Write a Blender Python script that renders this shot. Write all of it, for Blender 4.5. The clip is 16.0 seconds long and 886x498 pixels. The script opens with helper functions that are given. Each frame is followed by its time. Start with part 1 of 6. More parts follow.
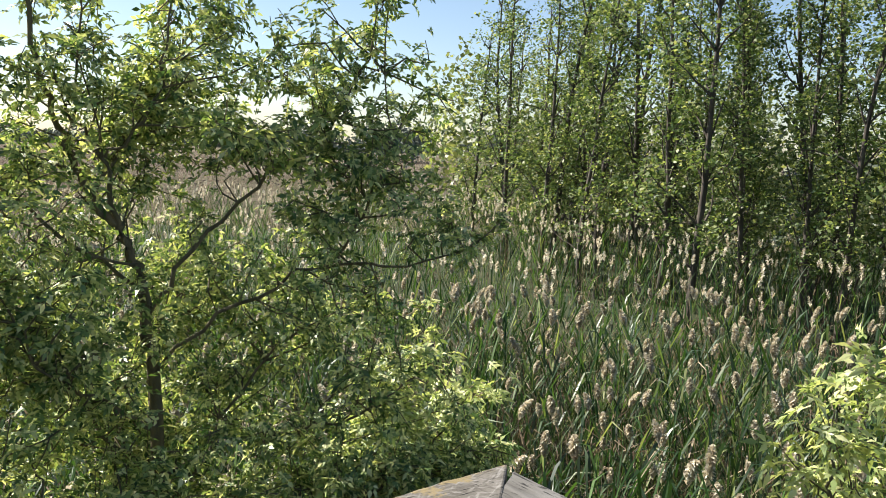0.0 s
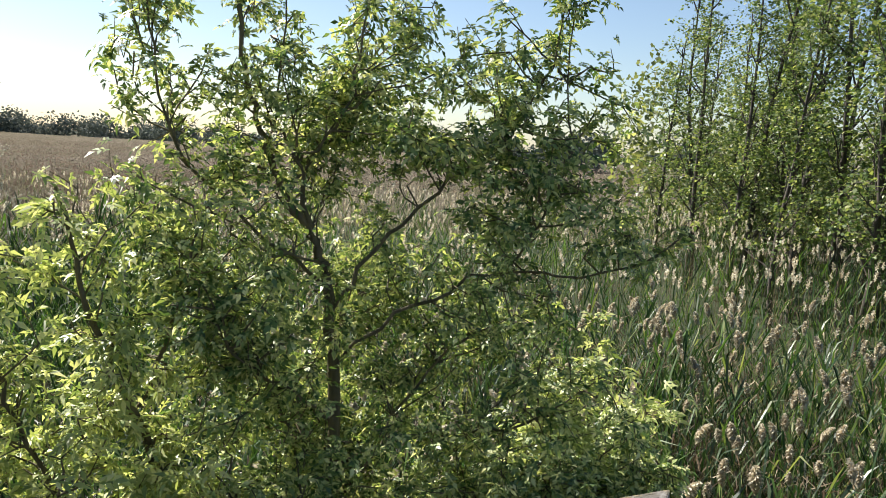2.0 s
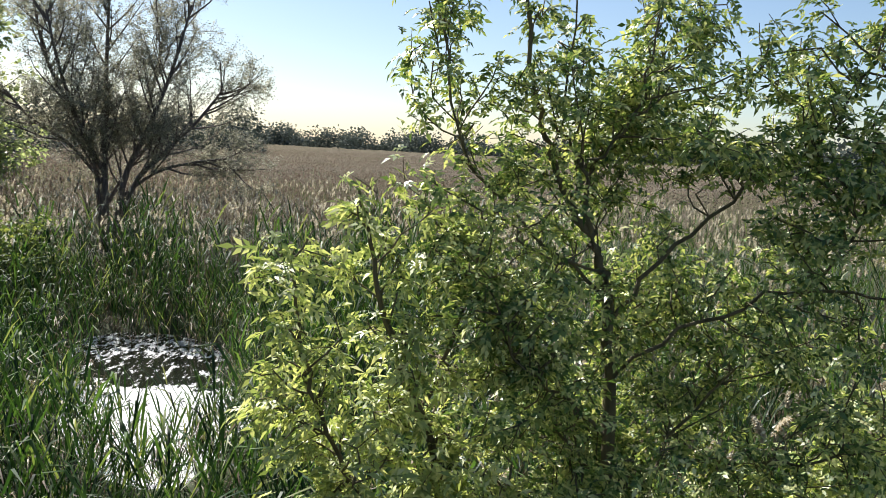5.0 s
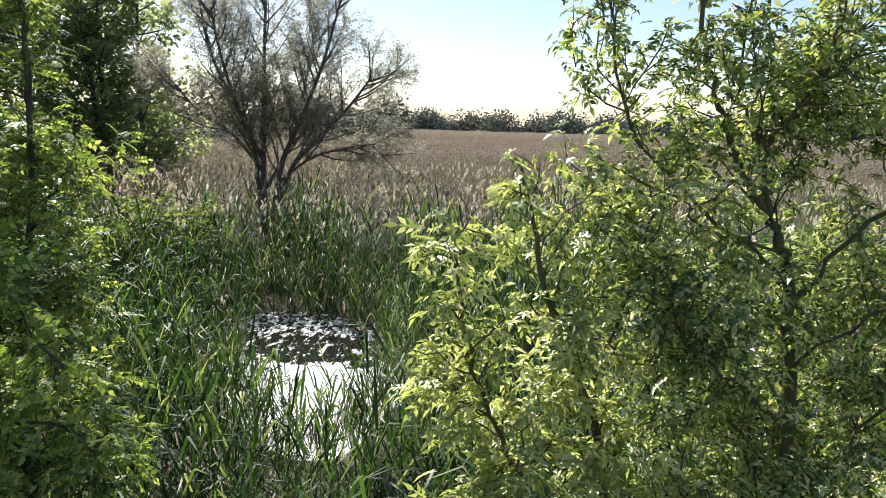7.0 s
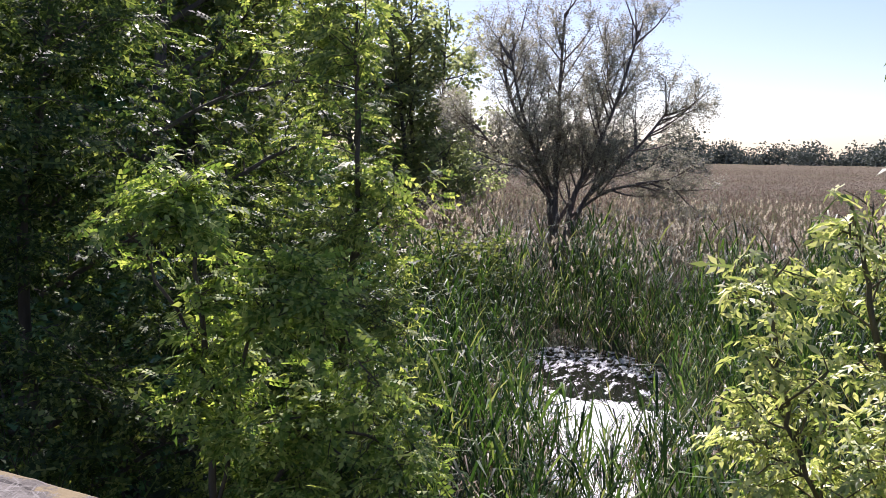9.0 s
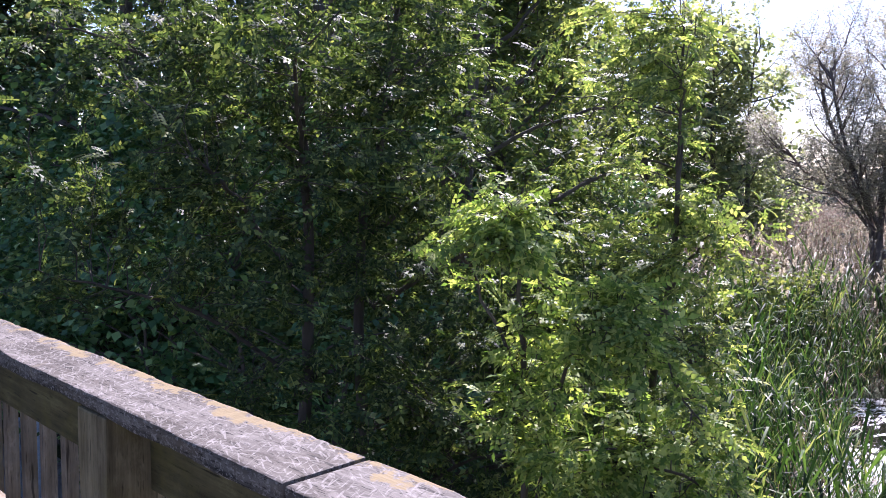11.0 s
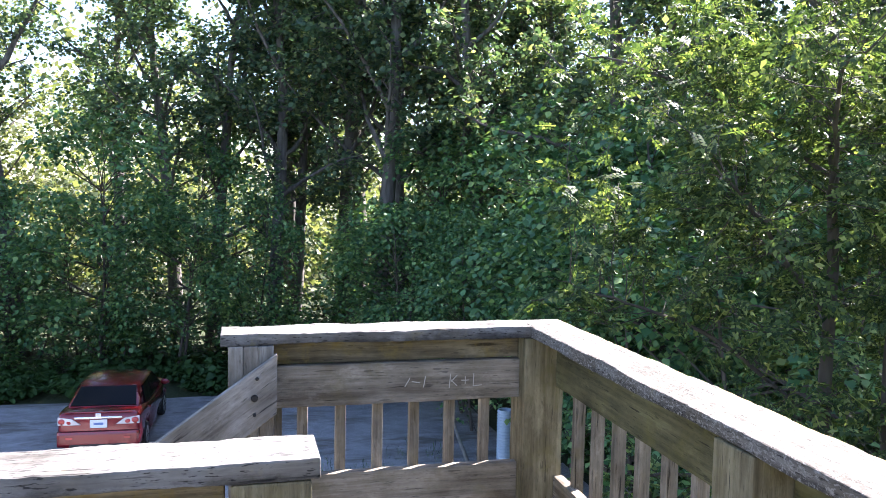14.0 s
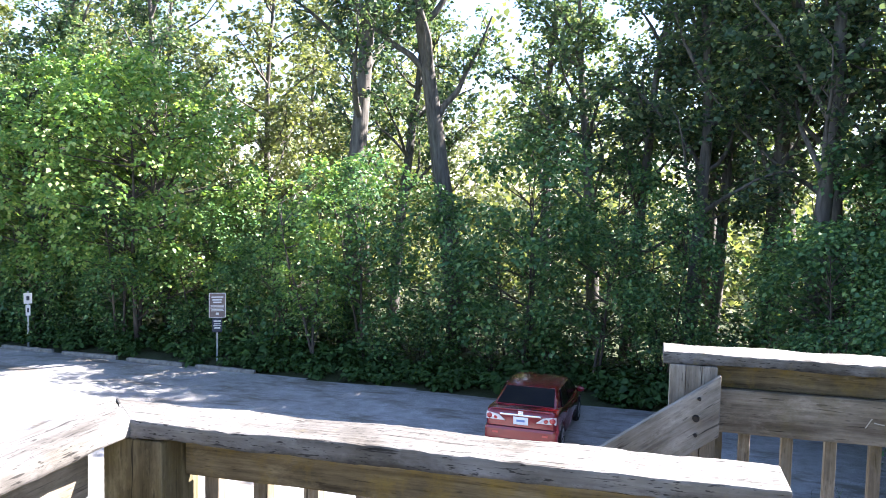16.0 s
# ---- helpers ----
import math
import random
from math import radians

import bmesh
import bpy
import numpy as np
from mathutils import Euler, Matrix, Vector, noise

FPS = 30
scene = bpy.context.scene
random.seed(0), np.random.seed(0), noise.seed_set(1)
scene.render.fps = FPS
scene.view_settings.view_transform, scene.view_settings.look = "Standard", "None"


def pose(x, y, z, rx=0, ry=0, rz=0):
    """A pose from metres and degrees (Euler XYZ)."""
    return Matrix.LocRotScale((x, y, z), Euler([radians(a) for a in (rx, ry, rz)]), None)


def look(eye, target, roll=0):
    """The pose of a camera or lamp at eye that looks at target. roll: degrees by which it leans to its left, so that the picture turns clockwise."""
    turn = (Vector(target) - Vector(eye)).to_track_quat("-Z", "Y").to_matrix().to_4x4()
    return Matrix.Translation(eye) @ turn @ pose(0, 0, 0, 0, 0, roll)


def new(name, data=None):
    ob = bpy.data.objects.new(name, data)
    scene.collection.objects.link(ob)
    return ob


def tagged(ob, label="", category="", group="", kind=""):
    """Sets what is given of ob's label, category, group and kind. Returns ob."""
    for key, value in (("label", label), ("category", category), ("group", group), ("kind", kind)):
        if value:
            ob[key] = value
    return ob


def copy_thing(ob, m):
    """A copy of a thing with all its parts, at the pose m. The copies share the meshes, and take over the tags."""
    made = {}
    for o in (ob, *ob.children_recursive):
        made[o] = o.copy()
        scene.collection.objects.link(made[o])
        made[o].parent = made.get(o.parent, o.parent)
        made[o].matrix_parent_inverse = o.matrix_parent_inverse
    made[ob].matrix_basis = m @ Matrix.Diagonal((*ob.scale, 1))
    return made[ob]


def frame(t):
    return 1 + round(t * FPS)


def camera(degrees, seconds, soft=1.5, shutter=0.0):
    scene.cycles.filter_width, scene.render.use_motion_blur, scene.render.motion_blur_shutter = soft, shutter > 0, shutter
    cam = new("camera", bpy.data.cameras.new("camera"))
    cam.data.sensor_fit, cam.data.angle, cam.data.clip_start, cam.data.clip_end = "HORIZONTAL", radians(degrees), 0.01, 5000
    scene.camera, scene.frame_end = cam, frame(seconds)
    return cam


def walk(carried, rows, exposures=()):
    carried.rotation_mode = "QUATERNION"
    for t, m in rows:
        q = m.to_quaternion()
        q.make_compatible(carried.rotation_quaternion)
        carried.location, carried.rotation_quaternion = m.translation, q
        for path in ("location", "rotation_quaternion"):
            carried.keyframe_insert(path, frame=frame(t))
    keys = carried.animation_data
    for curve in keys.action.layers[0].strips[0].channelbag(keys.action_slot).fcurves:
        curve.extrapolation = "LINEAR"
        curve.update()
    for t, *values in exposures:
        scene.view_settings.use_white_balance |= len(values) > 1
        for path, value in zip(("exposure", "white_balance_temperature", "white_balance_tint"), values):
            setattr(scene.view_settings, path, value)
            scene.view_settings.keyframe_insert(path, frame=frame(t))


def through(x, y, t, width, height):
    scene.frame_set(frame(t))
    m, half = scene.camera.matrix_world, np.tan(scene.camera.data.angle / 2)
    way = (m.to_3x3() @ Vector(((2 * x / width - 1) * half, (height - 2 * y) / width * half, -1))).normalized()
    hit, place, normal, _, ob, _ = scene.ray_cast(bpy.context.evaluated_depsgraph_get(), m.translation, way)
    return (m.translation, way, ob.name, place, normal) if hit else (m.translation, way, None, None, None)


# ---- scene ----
cam = camera(57.6, 16.0, soft=0.5, shutter=0.0)
PATH = [
    (0, (-0.909, -3.431, 0.500), (0.682, -4.618, 0.251), 1.90),
    (0.5, (-0.916, -3.420, 0.504), (0.717, -4.548, 0.255), 2.22),
    (1, (-0.911, -3.443, 0.497), (0.773, -4.493, 0.247), 2.04),
    (1.5, (-0.898, -3.468, 0.483), (0.858, -4.393, 0.232), 2.17),
    (2, (-0.920, -3.445, 0.503), (0.894, -4.250, 0.255), 3.00),
    (2.5, (-0.884, -3.406, 0.505), (0.979, -4.090, 0.259), 3.23),
    (3, (-0.850, -3.378, 0.502), (1.049, -3.954, 0.248), 3.36),
    (3.5, (-0.818, -3.366, 0.504), (1.101, -3.863, 0.243), 3.54),
    (4, (-0.813, -3.352, 0.502), (1.127, -3.759, 0.239), 3.36),
    (4.2, (-0.813, -3.342, 0.500), (1.134, -3.718, 0.239), 3.12),
    (6.3, (-0.753, -3.224, 0.439), (1.226, -3.250, 0.149), 2.00),
    (6.5, (-0.746, -3.230, 0.447), (1.230, -3.223, 0.143), 1.57),
    (7, (-0.729, -3.222, 0.451), (1.245, -3.115, 0.144), 1.26),
    (7.5, (-0.741, -3.187, 0.446), (1.218, -2.911, 0.154), 1.57),
    (8, (-0.725, -3.164, 0.447), (1.201, -2.696, 0.180), 1.22),
    (8.5, (-0.729, -3.158, 0.450), (1.154, -2.534, 0.201), 0.88),
    (9, (-0.749, -3.170, 0.453), (1.072, -2.376, 0.223), 0.42),
    (9.2, (-0.760, -3.186, 0.451), (1.030, -2.323, 0.230), 0.42),
    (11.3, (-0.856, -2.969, 0.458), (0.501, -1.510, 0.284), 0.63),
    (11.5, (-0.887, -2.957, 0.468), (0.412, -1.447, 0.294), 0.49),
    (12, (-0.965, -2.922, 0.483), (0.170, -1.284, 0.310), 0.44),
    (12.5, (-1.035, -2.888, 0.486), (-0.041, -1.161, 0.310), 0.40),
    (13, (-1.094, -2.827, 0.480), (-0.211, -1.041, 0.307), 0.21),
    (13.5, (-1.110, -2.780, 0.480), (-0.383, -0.924, 0.316), 0.43),
    (14, (-1.122, -2.749, 0.480), (-0.635, -0.815, 0.325), 1.11),
    (14.5, (-1.146, -2.755, 0.481), (-0.960, -0.769, 0.334), 1.21),
    (15, (-1.175, -2.763, 0.482), (-1.254, -0.769, 0.342), 1.24),
    (15.5, (-1.204, -2.779, 0.486), (-1.484, -0.803, 0.350), 1.29),
    (16, (-1.222, -2.778, 0.483), (-1.732, -0.849, 0.345), 1.35),
]
walk(cam, [(t, look(eye, target, roll)) for t, eye, target, roll in PATH],
     exposures=[(0, 1.28, 6500, 12), (1.5, 1.19, 6500, 12), (2.5, 1.04, 6400, 12), (4.2, 0.93, 6250, 12), (6.3, 1.04, 6250, 13), (7.5, 1.18, 6250, 17), (9.2, 1.0, 6000, 31), (11.3, 1.87, 5700, 37), (12.0, 2.42, 5750, 35), (12.5, 2.68, 5850, 34), (13.2, 2.92, 6000, 28), (14.0, 2.97, 6050, 24), (16, 2.97, 6150, 21)])

# ---- light ----
SUN_AZ, SUN_EL = radians(28.0), radians(42.0)   # azimuth counted from +x towards +y
sun_dir = Vector((math.cos(SUN_EL) * math.cos(SUN_AZ), math.cos(SUN_EL) * math.sin(SUN_AZ), math.sin(SUN_EL)))
sun_data = bpy.data.lights.new("sun", "SUN")
sun_data.energy, sun_data.angle, sun_data.color = 5.0, radians(0.6), (1.0, 0.95, 0.85)
sun = new("sun", sun_data)
sun.matrix_world = look(tuple(sun_dir * 200), (0, 0, 0))
world = bpy.data.worlds.new("world")
scene.world = world
world.use_nodes = True
wn = world.node_tree.nodes
sky = wn.new("ShaderNodeTexSky")
sky.sky_type, sky.sun_disc = "NISHITA", False
sky.sun_elevation, sky.sun_rotation = SUN_EL, math.pi / 2 - SUN_AZ
sky.air_density, sky.dust_density, sky.ozone_density = 1.0, 0.5, 2.0
wn["Background"].inputs["Strength"].default_value = 0.0643
world.node_tree.links.new(sky.outputs["Color"], wn["Background"].inputs["Color"])

# ---- materials ----
def material(name):
    m = bpy.data.materials.new(name)
    m.use_nodes = True
    nt = m.node_tree
    return m, nt, nt.nodes["Principled BSDF"], nt.nodes["Material Output"]


def node(nt, kind, **values):
    n = nt.nodes.new(kind)
    for key, value in values.items():
        n.inputs[key].default_value = value
    return n


def ramp(nt, source, stops):
    n = nt.nodes.new("ShaderNodeValToRGB")
    el = n.color_ramp.elements
    while len(el) < len(stops):
        el.new(0.5)
    for e, (p, c) in zip(el, stops):
        e.position, e.color = p, (*c, 1)
    nt.links.new(source, n.inputs["Fac"])
    return n.outputs["Color"]


def noise_tex(nt, scale, detail=4.0, stretch=None, rough=0.55):
    co = nt.nodes.new("ShaderNodeTexCoord").outputs["Object"]
    if stretch:
        mp = nt.nodes.new("ShaderNodeMapping")
        mp.inputs["Scale"].default_value = stretch
        nt.links.new(co, mp.inputs["Vector"])
        rnd = nt.nodes.new("ShaderNodeObjectInfo").outputs["Random"]
        off = nt.nodes.new("ShaderNodeMath")
        off.operation = "MULTIPLY"
        off.inputs[1].default_value = 37.0
        nt.links.new(rnd, off.inputs[0])
        nt.links.new(off.outputs[0], mp.inputs["Location"])
        co = mp.outputs["Vector"]
    n = node(nt, "ShaderNodeTexNoise", Scale=scale, Detail=detail, Roughness=rough)
    nt.links.new(co, n.inputs["Vector"])
    return n.outputs["Fac"]


def mixed(nt, fac, a, b, blend="MIX"):
    n = nt.nodes.new("ShaderNodeMix")
    n.data_type, n.blend_type = "RGBA", blend
    for socket, v in ((n.inputs[0], fac), (n.inputs[6], a), (n.inputs[7], b)):
        if isinstance(v, (int, float)):
            socket.default_value = v
        elif isinstance(v, tuple):
            socket.default_value = (*v, 1)
        else:
            nt.links.new(v, socket)
    return n.outputs[2]


def bumped(nt, bsdf, height, strength=0.4, distance=0.01):
    b = node(nt, "ShaderNodeBump", Strength=strength, Distance=distance)
    nt.links.new(height, b.inputs["Height"])
    nt.links.new(b.outputs["Normal"], bsdf.inputs["Normal"])


def leaf_material(name, stops, through=0.45, glow=(1.0, 1.0, 0.35), rough=0.42, spec=0.5):
    """Thin green tissue: each leaf its own shade, light passes through it."""
    m, nt, p, out = material(name)
    isl = nt.nodes.new("ShaderNodeNewGeometry").outputs["Random Per Island"]
    col = ramp(nt, isl, stops)
    big = noise_tex(nt, 1.1, 2.0)
    col = mixed(nt, 0.35, col, ramp(nt, big, [(0.3, (0.45, 0.5, 0.4)), (0.7, (1, 1, 0.9))]), "MULTIPLY")
    nt.links.new(col, p.inputs["Base Color"])
    p.inputs["Roughness"].default_value = rough
    p.inputs["Specular IOR Level"].default_value = spec
    tr = nt.nodes.new("ShaderNodeBsdfTranslucent")
    nt.links.new(mixed(nt, 1.0, col, glow, "MULTIPLY"), tr.inputs["Color"])
    mx = node(nt, "ShaderNodeMixShader", Fac=through)
    nt.links.new(p.outputs[0], mx.inputs[1])
    nt.links.new(tr.outputs[0], mx.inputs[2])
    nt.links.new(mx.outputs[0], out.inputs["Surface"])
    return m


def bark_material(name, dark, light, scale=9.0):
    m, nt, p, out = material(name)
    n = noise_tex(nt, scale, 6.0, (1, 1, 0.16))
    nt.links.new(ramp(nt, n, [(0.3, dark), (0.72, light)]), p.inputs["Base Color"])
    p.inputs["Roughness"].default_value = 0.92
    bumped(nt, p, n, 0.8, 0.03)
    return m


LEAF_ELDER = leaf_material("leaf_elder", [(0.0, (0.050, 0.105, 0.038)), (0.3, (0.17, 0.26, 0.09)), (0.65, (0.44, 0.50, 0.21)), (1.0, (0.86, 0.83, 0.48))], 0.33, (1.35, 1.35, 0.66), 0.42, 0.4)
LEAF_YOUNG = leaf_material("leaf_young", [(0.0, (0.22, 0.30, 0.11)), (0.5, (0.46, 0.52, 0.22)), (1.0, (0.86, 0.84, 0.50))], 0.37, (1.35, 1.35, 0.72), 0.42, 0.4)
# walnut leaf with the crown's shade put into its dark colour
LEAF_WALNUT_SHADE = leaf_material("leaf_walnut_shade", [(0.0, (0.030, 0.056, 0.027)), (0.5, (0.070, 0.113, 0.043)), (0.8, (0.15, 0.205, 0.072)), (1.0, (0.35, 0.39, 0.155))], 0.38, (1.35, 1.4, 0.62), 0.58, 0.2)
LEAF_WOOD = leaf_material("leaf_wood", [(0.0, (0.038, 0.080, 0.052)), (0.5, (0.090, 0.16, 0.09)), (0.9, (0.19, 0.26, 0.135)), (1.0, (0.38, 0.40, 0.20))], 0.38, (1.4, 1.35, 0.68), 0.48, 0.35)
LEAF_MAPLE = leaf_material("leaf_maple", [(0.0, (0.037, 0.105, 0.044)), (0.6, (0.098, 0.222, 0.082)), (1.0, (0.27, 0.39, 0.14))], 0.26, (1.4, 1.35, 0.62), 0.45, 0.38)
LEAF_POPLAR = leaf_material("leaf_poplar", [(0.0, (0.055, 0.10, 0.04)), (0.5, (0.135, 0.195, 0.075)), (0.85, (0.27, 0.32, 0.13)), (1.0, (0.52, 0.52, 0.28))], 0.42, (1.35, 1.35, 0.66), 0.45, 0.35)
LEAF_WILLOW = leaf_material("leaf_willow", [(0.0, (0.24, 0.245, 0.20)), (0.6, (0.36, 0.355, 0.30)), (1.0, (0.55, 0.53, 0.46))], 0.55, (1.2, 1.17, 1.0), 0.55, 0.35)
# distance haze is mixed into this greyed leaf colour
LEAF_FAR_HAZE = leaf_material("leaf_far_haze", [(0.0, (0.07, 0.09, 0.085)), (0.6, (0.105, 0.125, 0.11)), (1.0, (0.15, 0.17, 0.14))], 0.15, (1.1, 1.1, 1.0), 0.8, 0.1)
# lighter maple leaf: sunshine on the foliage is painted into its colour
LEAF_MAPLE_SUN = leaf_material("leaf_maple_sun", [(0.0, (0.10, 0.22, 0.075)), (0.5, (0.20, 0.35, 0.11)), (1.0, (0.44, 0.52, 0.20))], 0.42, (1.4, 1.4, 0.55), 0.45, 0.4)
# pale yellow of sunlit foliage painted in, for back trees and deep woods
LEAF_SUN_TINTED = leaf_material("leaf_sun_tinted", [(0.0, (0.085, 0.12, 0.055)), (0.5, (0.155, 0.185, 0.085)), (1.0, (0.29, 0.30, 0.15))], 0.40, (1.4, 1.4, 0.72), 0.45, 0.4)
LEAF_HAZEL = leaf_material("leaf_hazel", [(0.0, (0.075, 0.115, 0.05)), (0.5, (0.15, 0.205, 0.08)), (0.85, (0.24, 0.295, 0.115)), (1.0, (0.40, 0.43, 0.17))], 0.44, (1.4, 1.35, 0.6), 0.6, 0.2)
# olive leaf paled to carry the haze across the marsh
LEAF_OLIVE_HAZE = leaf_material("leaf_olive_haze", [(0.0, (0.17, 0.22, 0.13)), (0.5, (0.27, 0.32, 0.18)), (1.0, (0.46, 0.48, 0.29))], 0.7, (1.25, 1.25, 0.8), 0.45, 0.5)
# the same walnut leaf twice more, with sunlight put into the colour
LEAF_WALNUT_SUN = leaf_material("leaf_walnut_sun", [(0.0, (0.10, 0.18, 0.05)), (0.5, (0.27, 0.36, 0.11)), (1.0, (0.60, 0.63, 0.25))], 0.42, (1.35, 1.45, 0.6), 0.6, 0.2)
LEAF_WALNUT_EDGE_SUN = leaf_material("leaf_walnut_edge_sun", [(0.0, (0.085, 0.14, 0.05)), (0.5, (0.22, 0.29, 0.095)), (1.0, (0.54, 0.56, 0.23))], 0.48, (1.35, 1.4, 0.65), 0.5, 0.35)
BURDOCK = leaf_material("burdock_leaf", [(0.0, (0.035, 0.085, 0.028)), (1.0, (0.085, 0.165, 0.055))], 0.3, (1.4, 1.4, 0.5), 0.55, 0.25)
REED_GREEN = leaf_material("reed_green", [(0.0, (0.011, 0.026, 0.010)), (0.5, (0.034, 0.079, 0.024)), (0.85, (0.100, 0.180, 0.050)), (1.0, (0.31, 0.33, 0.16))], 0.38, (1.3, 1.35, 0.6), 0.5, 0.22)
REED_BLUE = leaf_material("reed_bluegreen", [(0.0, (0.03, 0.058, 0.035)), (0.5, (0.07, 0.115, 0.06)), (0.85, (0.14, 0.19, 0.11)), (1.0, (0.32, 0.36, 0.24))], 0.35, (1.2, 1.25, 0.6), 0.4, 0.5)
REED_DRY = leaf_material("reed_dry", [(0.0, (0.06, 0.040, 0.025)), (0.5, (0.14, 0.10, 0.06)), (0.85, (0.28, 0.22, 0.14)), (1.0, (0.50, 0.43, 0.31))], 0.2, (1.1, 1.0, 0.8), 0.5, 0.3)
PLUME = leaf_material("reed_plume", [(0.0, (0.42, 0.36, 0.26)), (0.5, (0.66, 0.60, 0.48)), (1.0, (0.88, 0.84, 0.74))], 0.4, (1.1, 1.02, 0.92), 0.8, 0.1)
PLUME_FAR = leaf_material("reed_plume_dull", [(0.0, (0.20, 0.155, 0.13)), (0.5, (0.27, 0.215, 0.18)), (1.0, (0.36, 0.295, 0.25))], 0.3, (1.1, 1.0, 0.9), 0.9, 0.05)
BARK_DARK = bark_material("bark_dark", (0.035, 0.028, 0.022), (0.12, 0.10, 0.08))
BARK_GREY = bark_material("bark_grey", (0.045, 0.04, 0.034), (0.16, 0.145, 0.125))
BARK_GREEN = bark_material("bark_young", (0.06, 0.055, 0.03), (0.17, 0.14, 0.08), 20.0)
BARK_WILLOW = bark_material("bark_willow", (0.07, 0.055, 0.05), (0.22, 0.18, 0.16), 12.0)


def streaks(nt, angle, scale, low, high):
    """Fine strokes in one direction on a plank's face."""
    co = nt.nodes.new("ShaderNodeTexCoord").outputs["Object"]
    turn = nt.nodes.new("ShaderNodeMapping")
    turn.inputs["Rotation"].default_value = (0, 0, radians(angle))
    nt.links.new(co, turn.inputs["Vector"])
    mp = nt.nodes.new("ShaderNodeMapping")
    mp.inputs["Scale"].default_value = (scale * 0.16, scale, scale)
    nt.links.new(turn.outputs["Vector"], mp.inputs["Vector"])
    n = node(nt, "ShaderNodeTexNoise", Scale=1.0, Detail=2.0, Distortion=0.6)
    nt.links.new(mp.outputs["Vector"], n.inputs["Vector"])
    return ramp(nt, n.outputs["Fac"], [(low, (0, 0, 0)), (high, (0.55, 0.55, 0.55))])


def wood_material(name, dark, light, moss=0.0, moss_low=0.52, crust=False, thin=False, crack_scale=(16.0, 110.0), moss_tone=(0.15, 0.11, 0.03)):
    """Weathered plank: grain along the plank's own x, dark checks, lichen."""
    m, nt, p, out = material(name)
    grain = noise_tex(nt, 1.0, 8.0, (3.0, 55.0, 55.0), 0.65)
    blotch = noise_tex(nt, 5.0, 5.0, (1, 1.4, 1.4))
    col = ramp(nt, grain, [(0.28, dark), (0.5, tuple((a + b) / 2 for a, b in zip(dark, light))), (0.72, light)])
    col = mixed(nt, 0.8, col, ramp(nt, blotch, [(0.32, (0.42, 0.39, 0.33)), (0.62, (1, 1, 1))]), "MULTIPLY")
    pale = ramp(nt, noise_tex(nt, 8.0, 7.0, (0.8, 1.6, 1.6), 0.7), [(0.56, (0, 0, 0)), (0.72, (0.45, 0.45, 0.45))])
    col = mixed(nt, pale, col, tuple(min(1.0, c * 1.35) for c in light))
    checks = noise_tex(nt, 1.0, 3.0, (5.0, 90.0, 90.0), 0.5)
    crack = ramp(nt, checks, [(0.30, (0, 0, 0)), (0.36, (1, 1, 1))])
    dash = ramp(nt, noise_tex(nt, 1.0, 2.0, (crack_scale[0], crack_scale[1], crack_scale[1]), 0.5), [(0.29, (0, 0, 0)), (0.34, (1, 1, 1))])
    col = mixed(nt, 0.75, col, crack, "MULTIPLY")
    col = mixed(nt, 0.7 if thin else 0.45, col, dash, "MULTIPLY")
    short = ramp(nt, noise_tex(nt, 1.0, 2.0, (44.0, 230.0, 230.0), 0.5), [(0.325, (0.05, 0.05, 0.05)), (0.385, (1, 1, 1))])
    col = mixed(nt, 0.8 if thin else 0.2, col, short, "MULTIPLY")
    side = nt.nodes.new("ShaderNodeSeparateXYZ")        # mildew creeping up from the lower edge
    nt.links.new(nt.nodes.new("ShaderNodeTexCoord").outputs["Object"], side.inputs[0])
    low = node(nt, "ShaderNodeMapRange")
    low.inputs["From Min"].default_value, low.inputs["From Max"].default_value = 0.012, -0.019
    low.inputs["To Min"].default_value, low.inputs["To Max"].default_value = -0.2, 0.12
    nt.links.new(side.outputs["Z"], low.inputs["Value"])
    grow = nt.nodes.new("ShaderNodeMath")
    nt.links.new(low.outputs["Result"], grow.inputs[0])
    nt.links.new(noise_tex(nt, 11.0, 7.0, (0.6, 1, 1), 0.7), grow.inputs[1])
    mildew = ramp(nt, grow.outputs[0], [(0.45, (1, 1, 1)), (0.66, (0.30, 0.29, 0.28))])
    if thin:
        col = mixed(nt, 0.9, col, mildew, "MULTIPLY")
    damp = ramp(nt, noise_tex(nt, 3.2, 6.0, (1, 2.2, 2.2), 0.65), [(0.36, (0.30, 0.27, 0.24)), (0.56, (1, 1, 1))])
    col = mixed(nt, 0.55, col, damp, "MULTIPLY")
    if crust:
        for angle in (24, -31, 62):
            col = mixed(nt, streaks(nt, angle, 150.0, 0.58, 0.68), col, (0.28, 0.265, 0.24))
            col = mixed(nt, streaks(nt, angle + 9, 130.0, 0.62, 0.70), col, (0.07, 0.062, 0.05))
        xyz = nt.nodes.new("ShaderNodeSeparateXYZ")
        nt.links.new(nt.nodes.new("ShaderNodeTexCoord").outputs["Object"], xyz.inputs[0])
        rim = node(nt, "ShaderNodeMapRange")
        rim.inputs["From Min"].default_value, rim.inputs["From Max"].default_value = 0.0, 0.07
        rim.inputs["To Min"].default_value, rim.inputs["To Max"].default_value = -0.13, 0.085
        nt.links.new(xyz.outputs["Y"], rim.inputs["Value"])
        lich = nt.nodes.new("ShaderNodeMath")
        nt.links.new(rim.outputs["Result"], lich.inputs[0])
        nt.links.new(noise_tex(nt, 13.0, 8.0, (1, 1, 1), 0.7), lich.inputs[1])
        col = mixed(nt, ramp(nt, lich.outputs[0], [(0.55, (0, 0, 0)), (0.60, (1, 1, 1))]), col, (0.21, 0.165, 0.085))
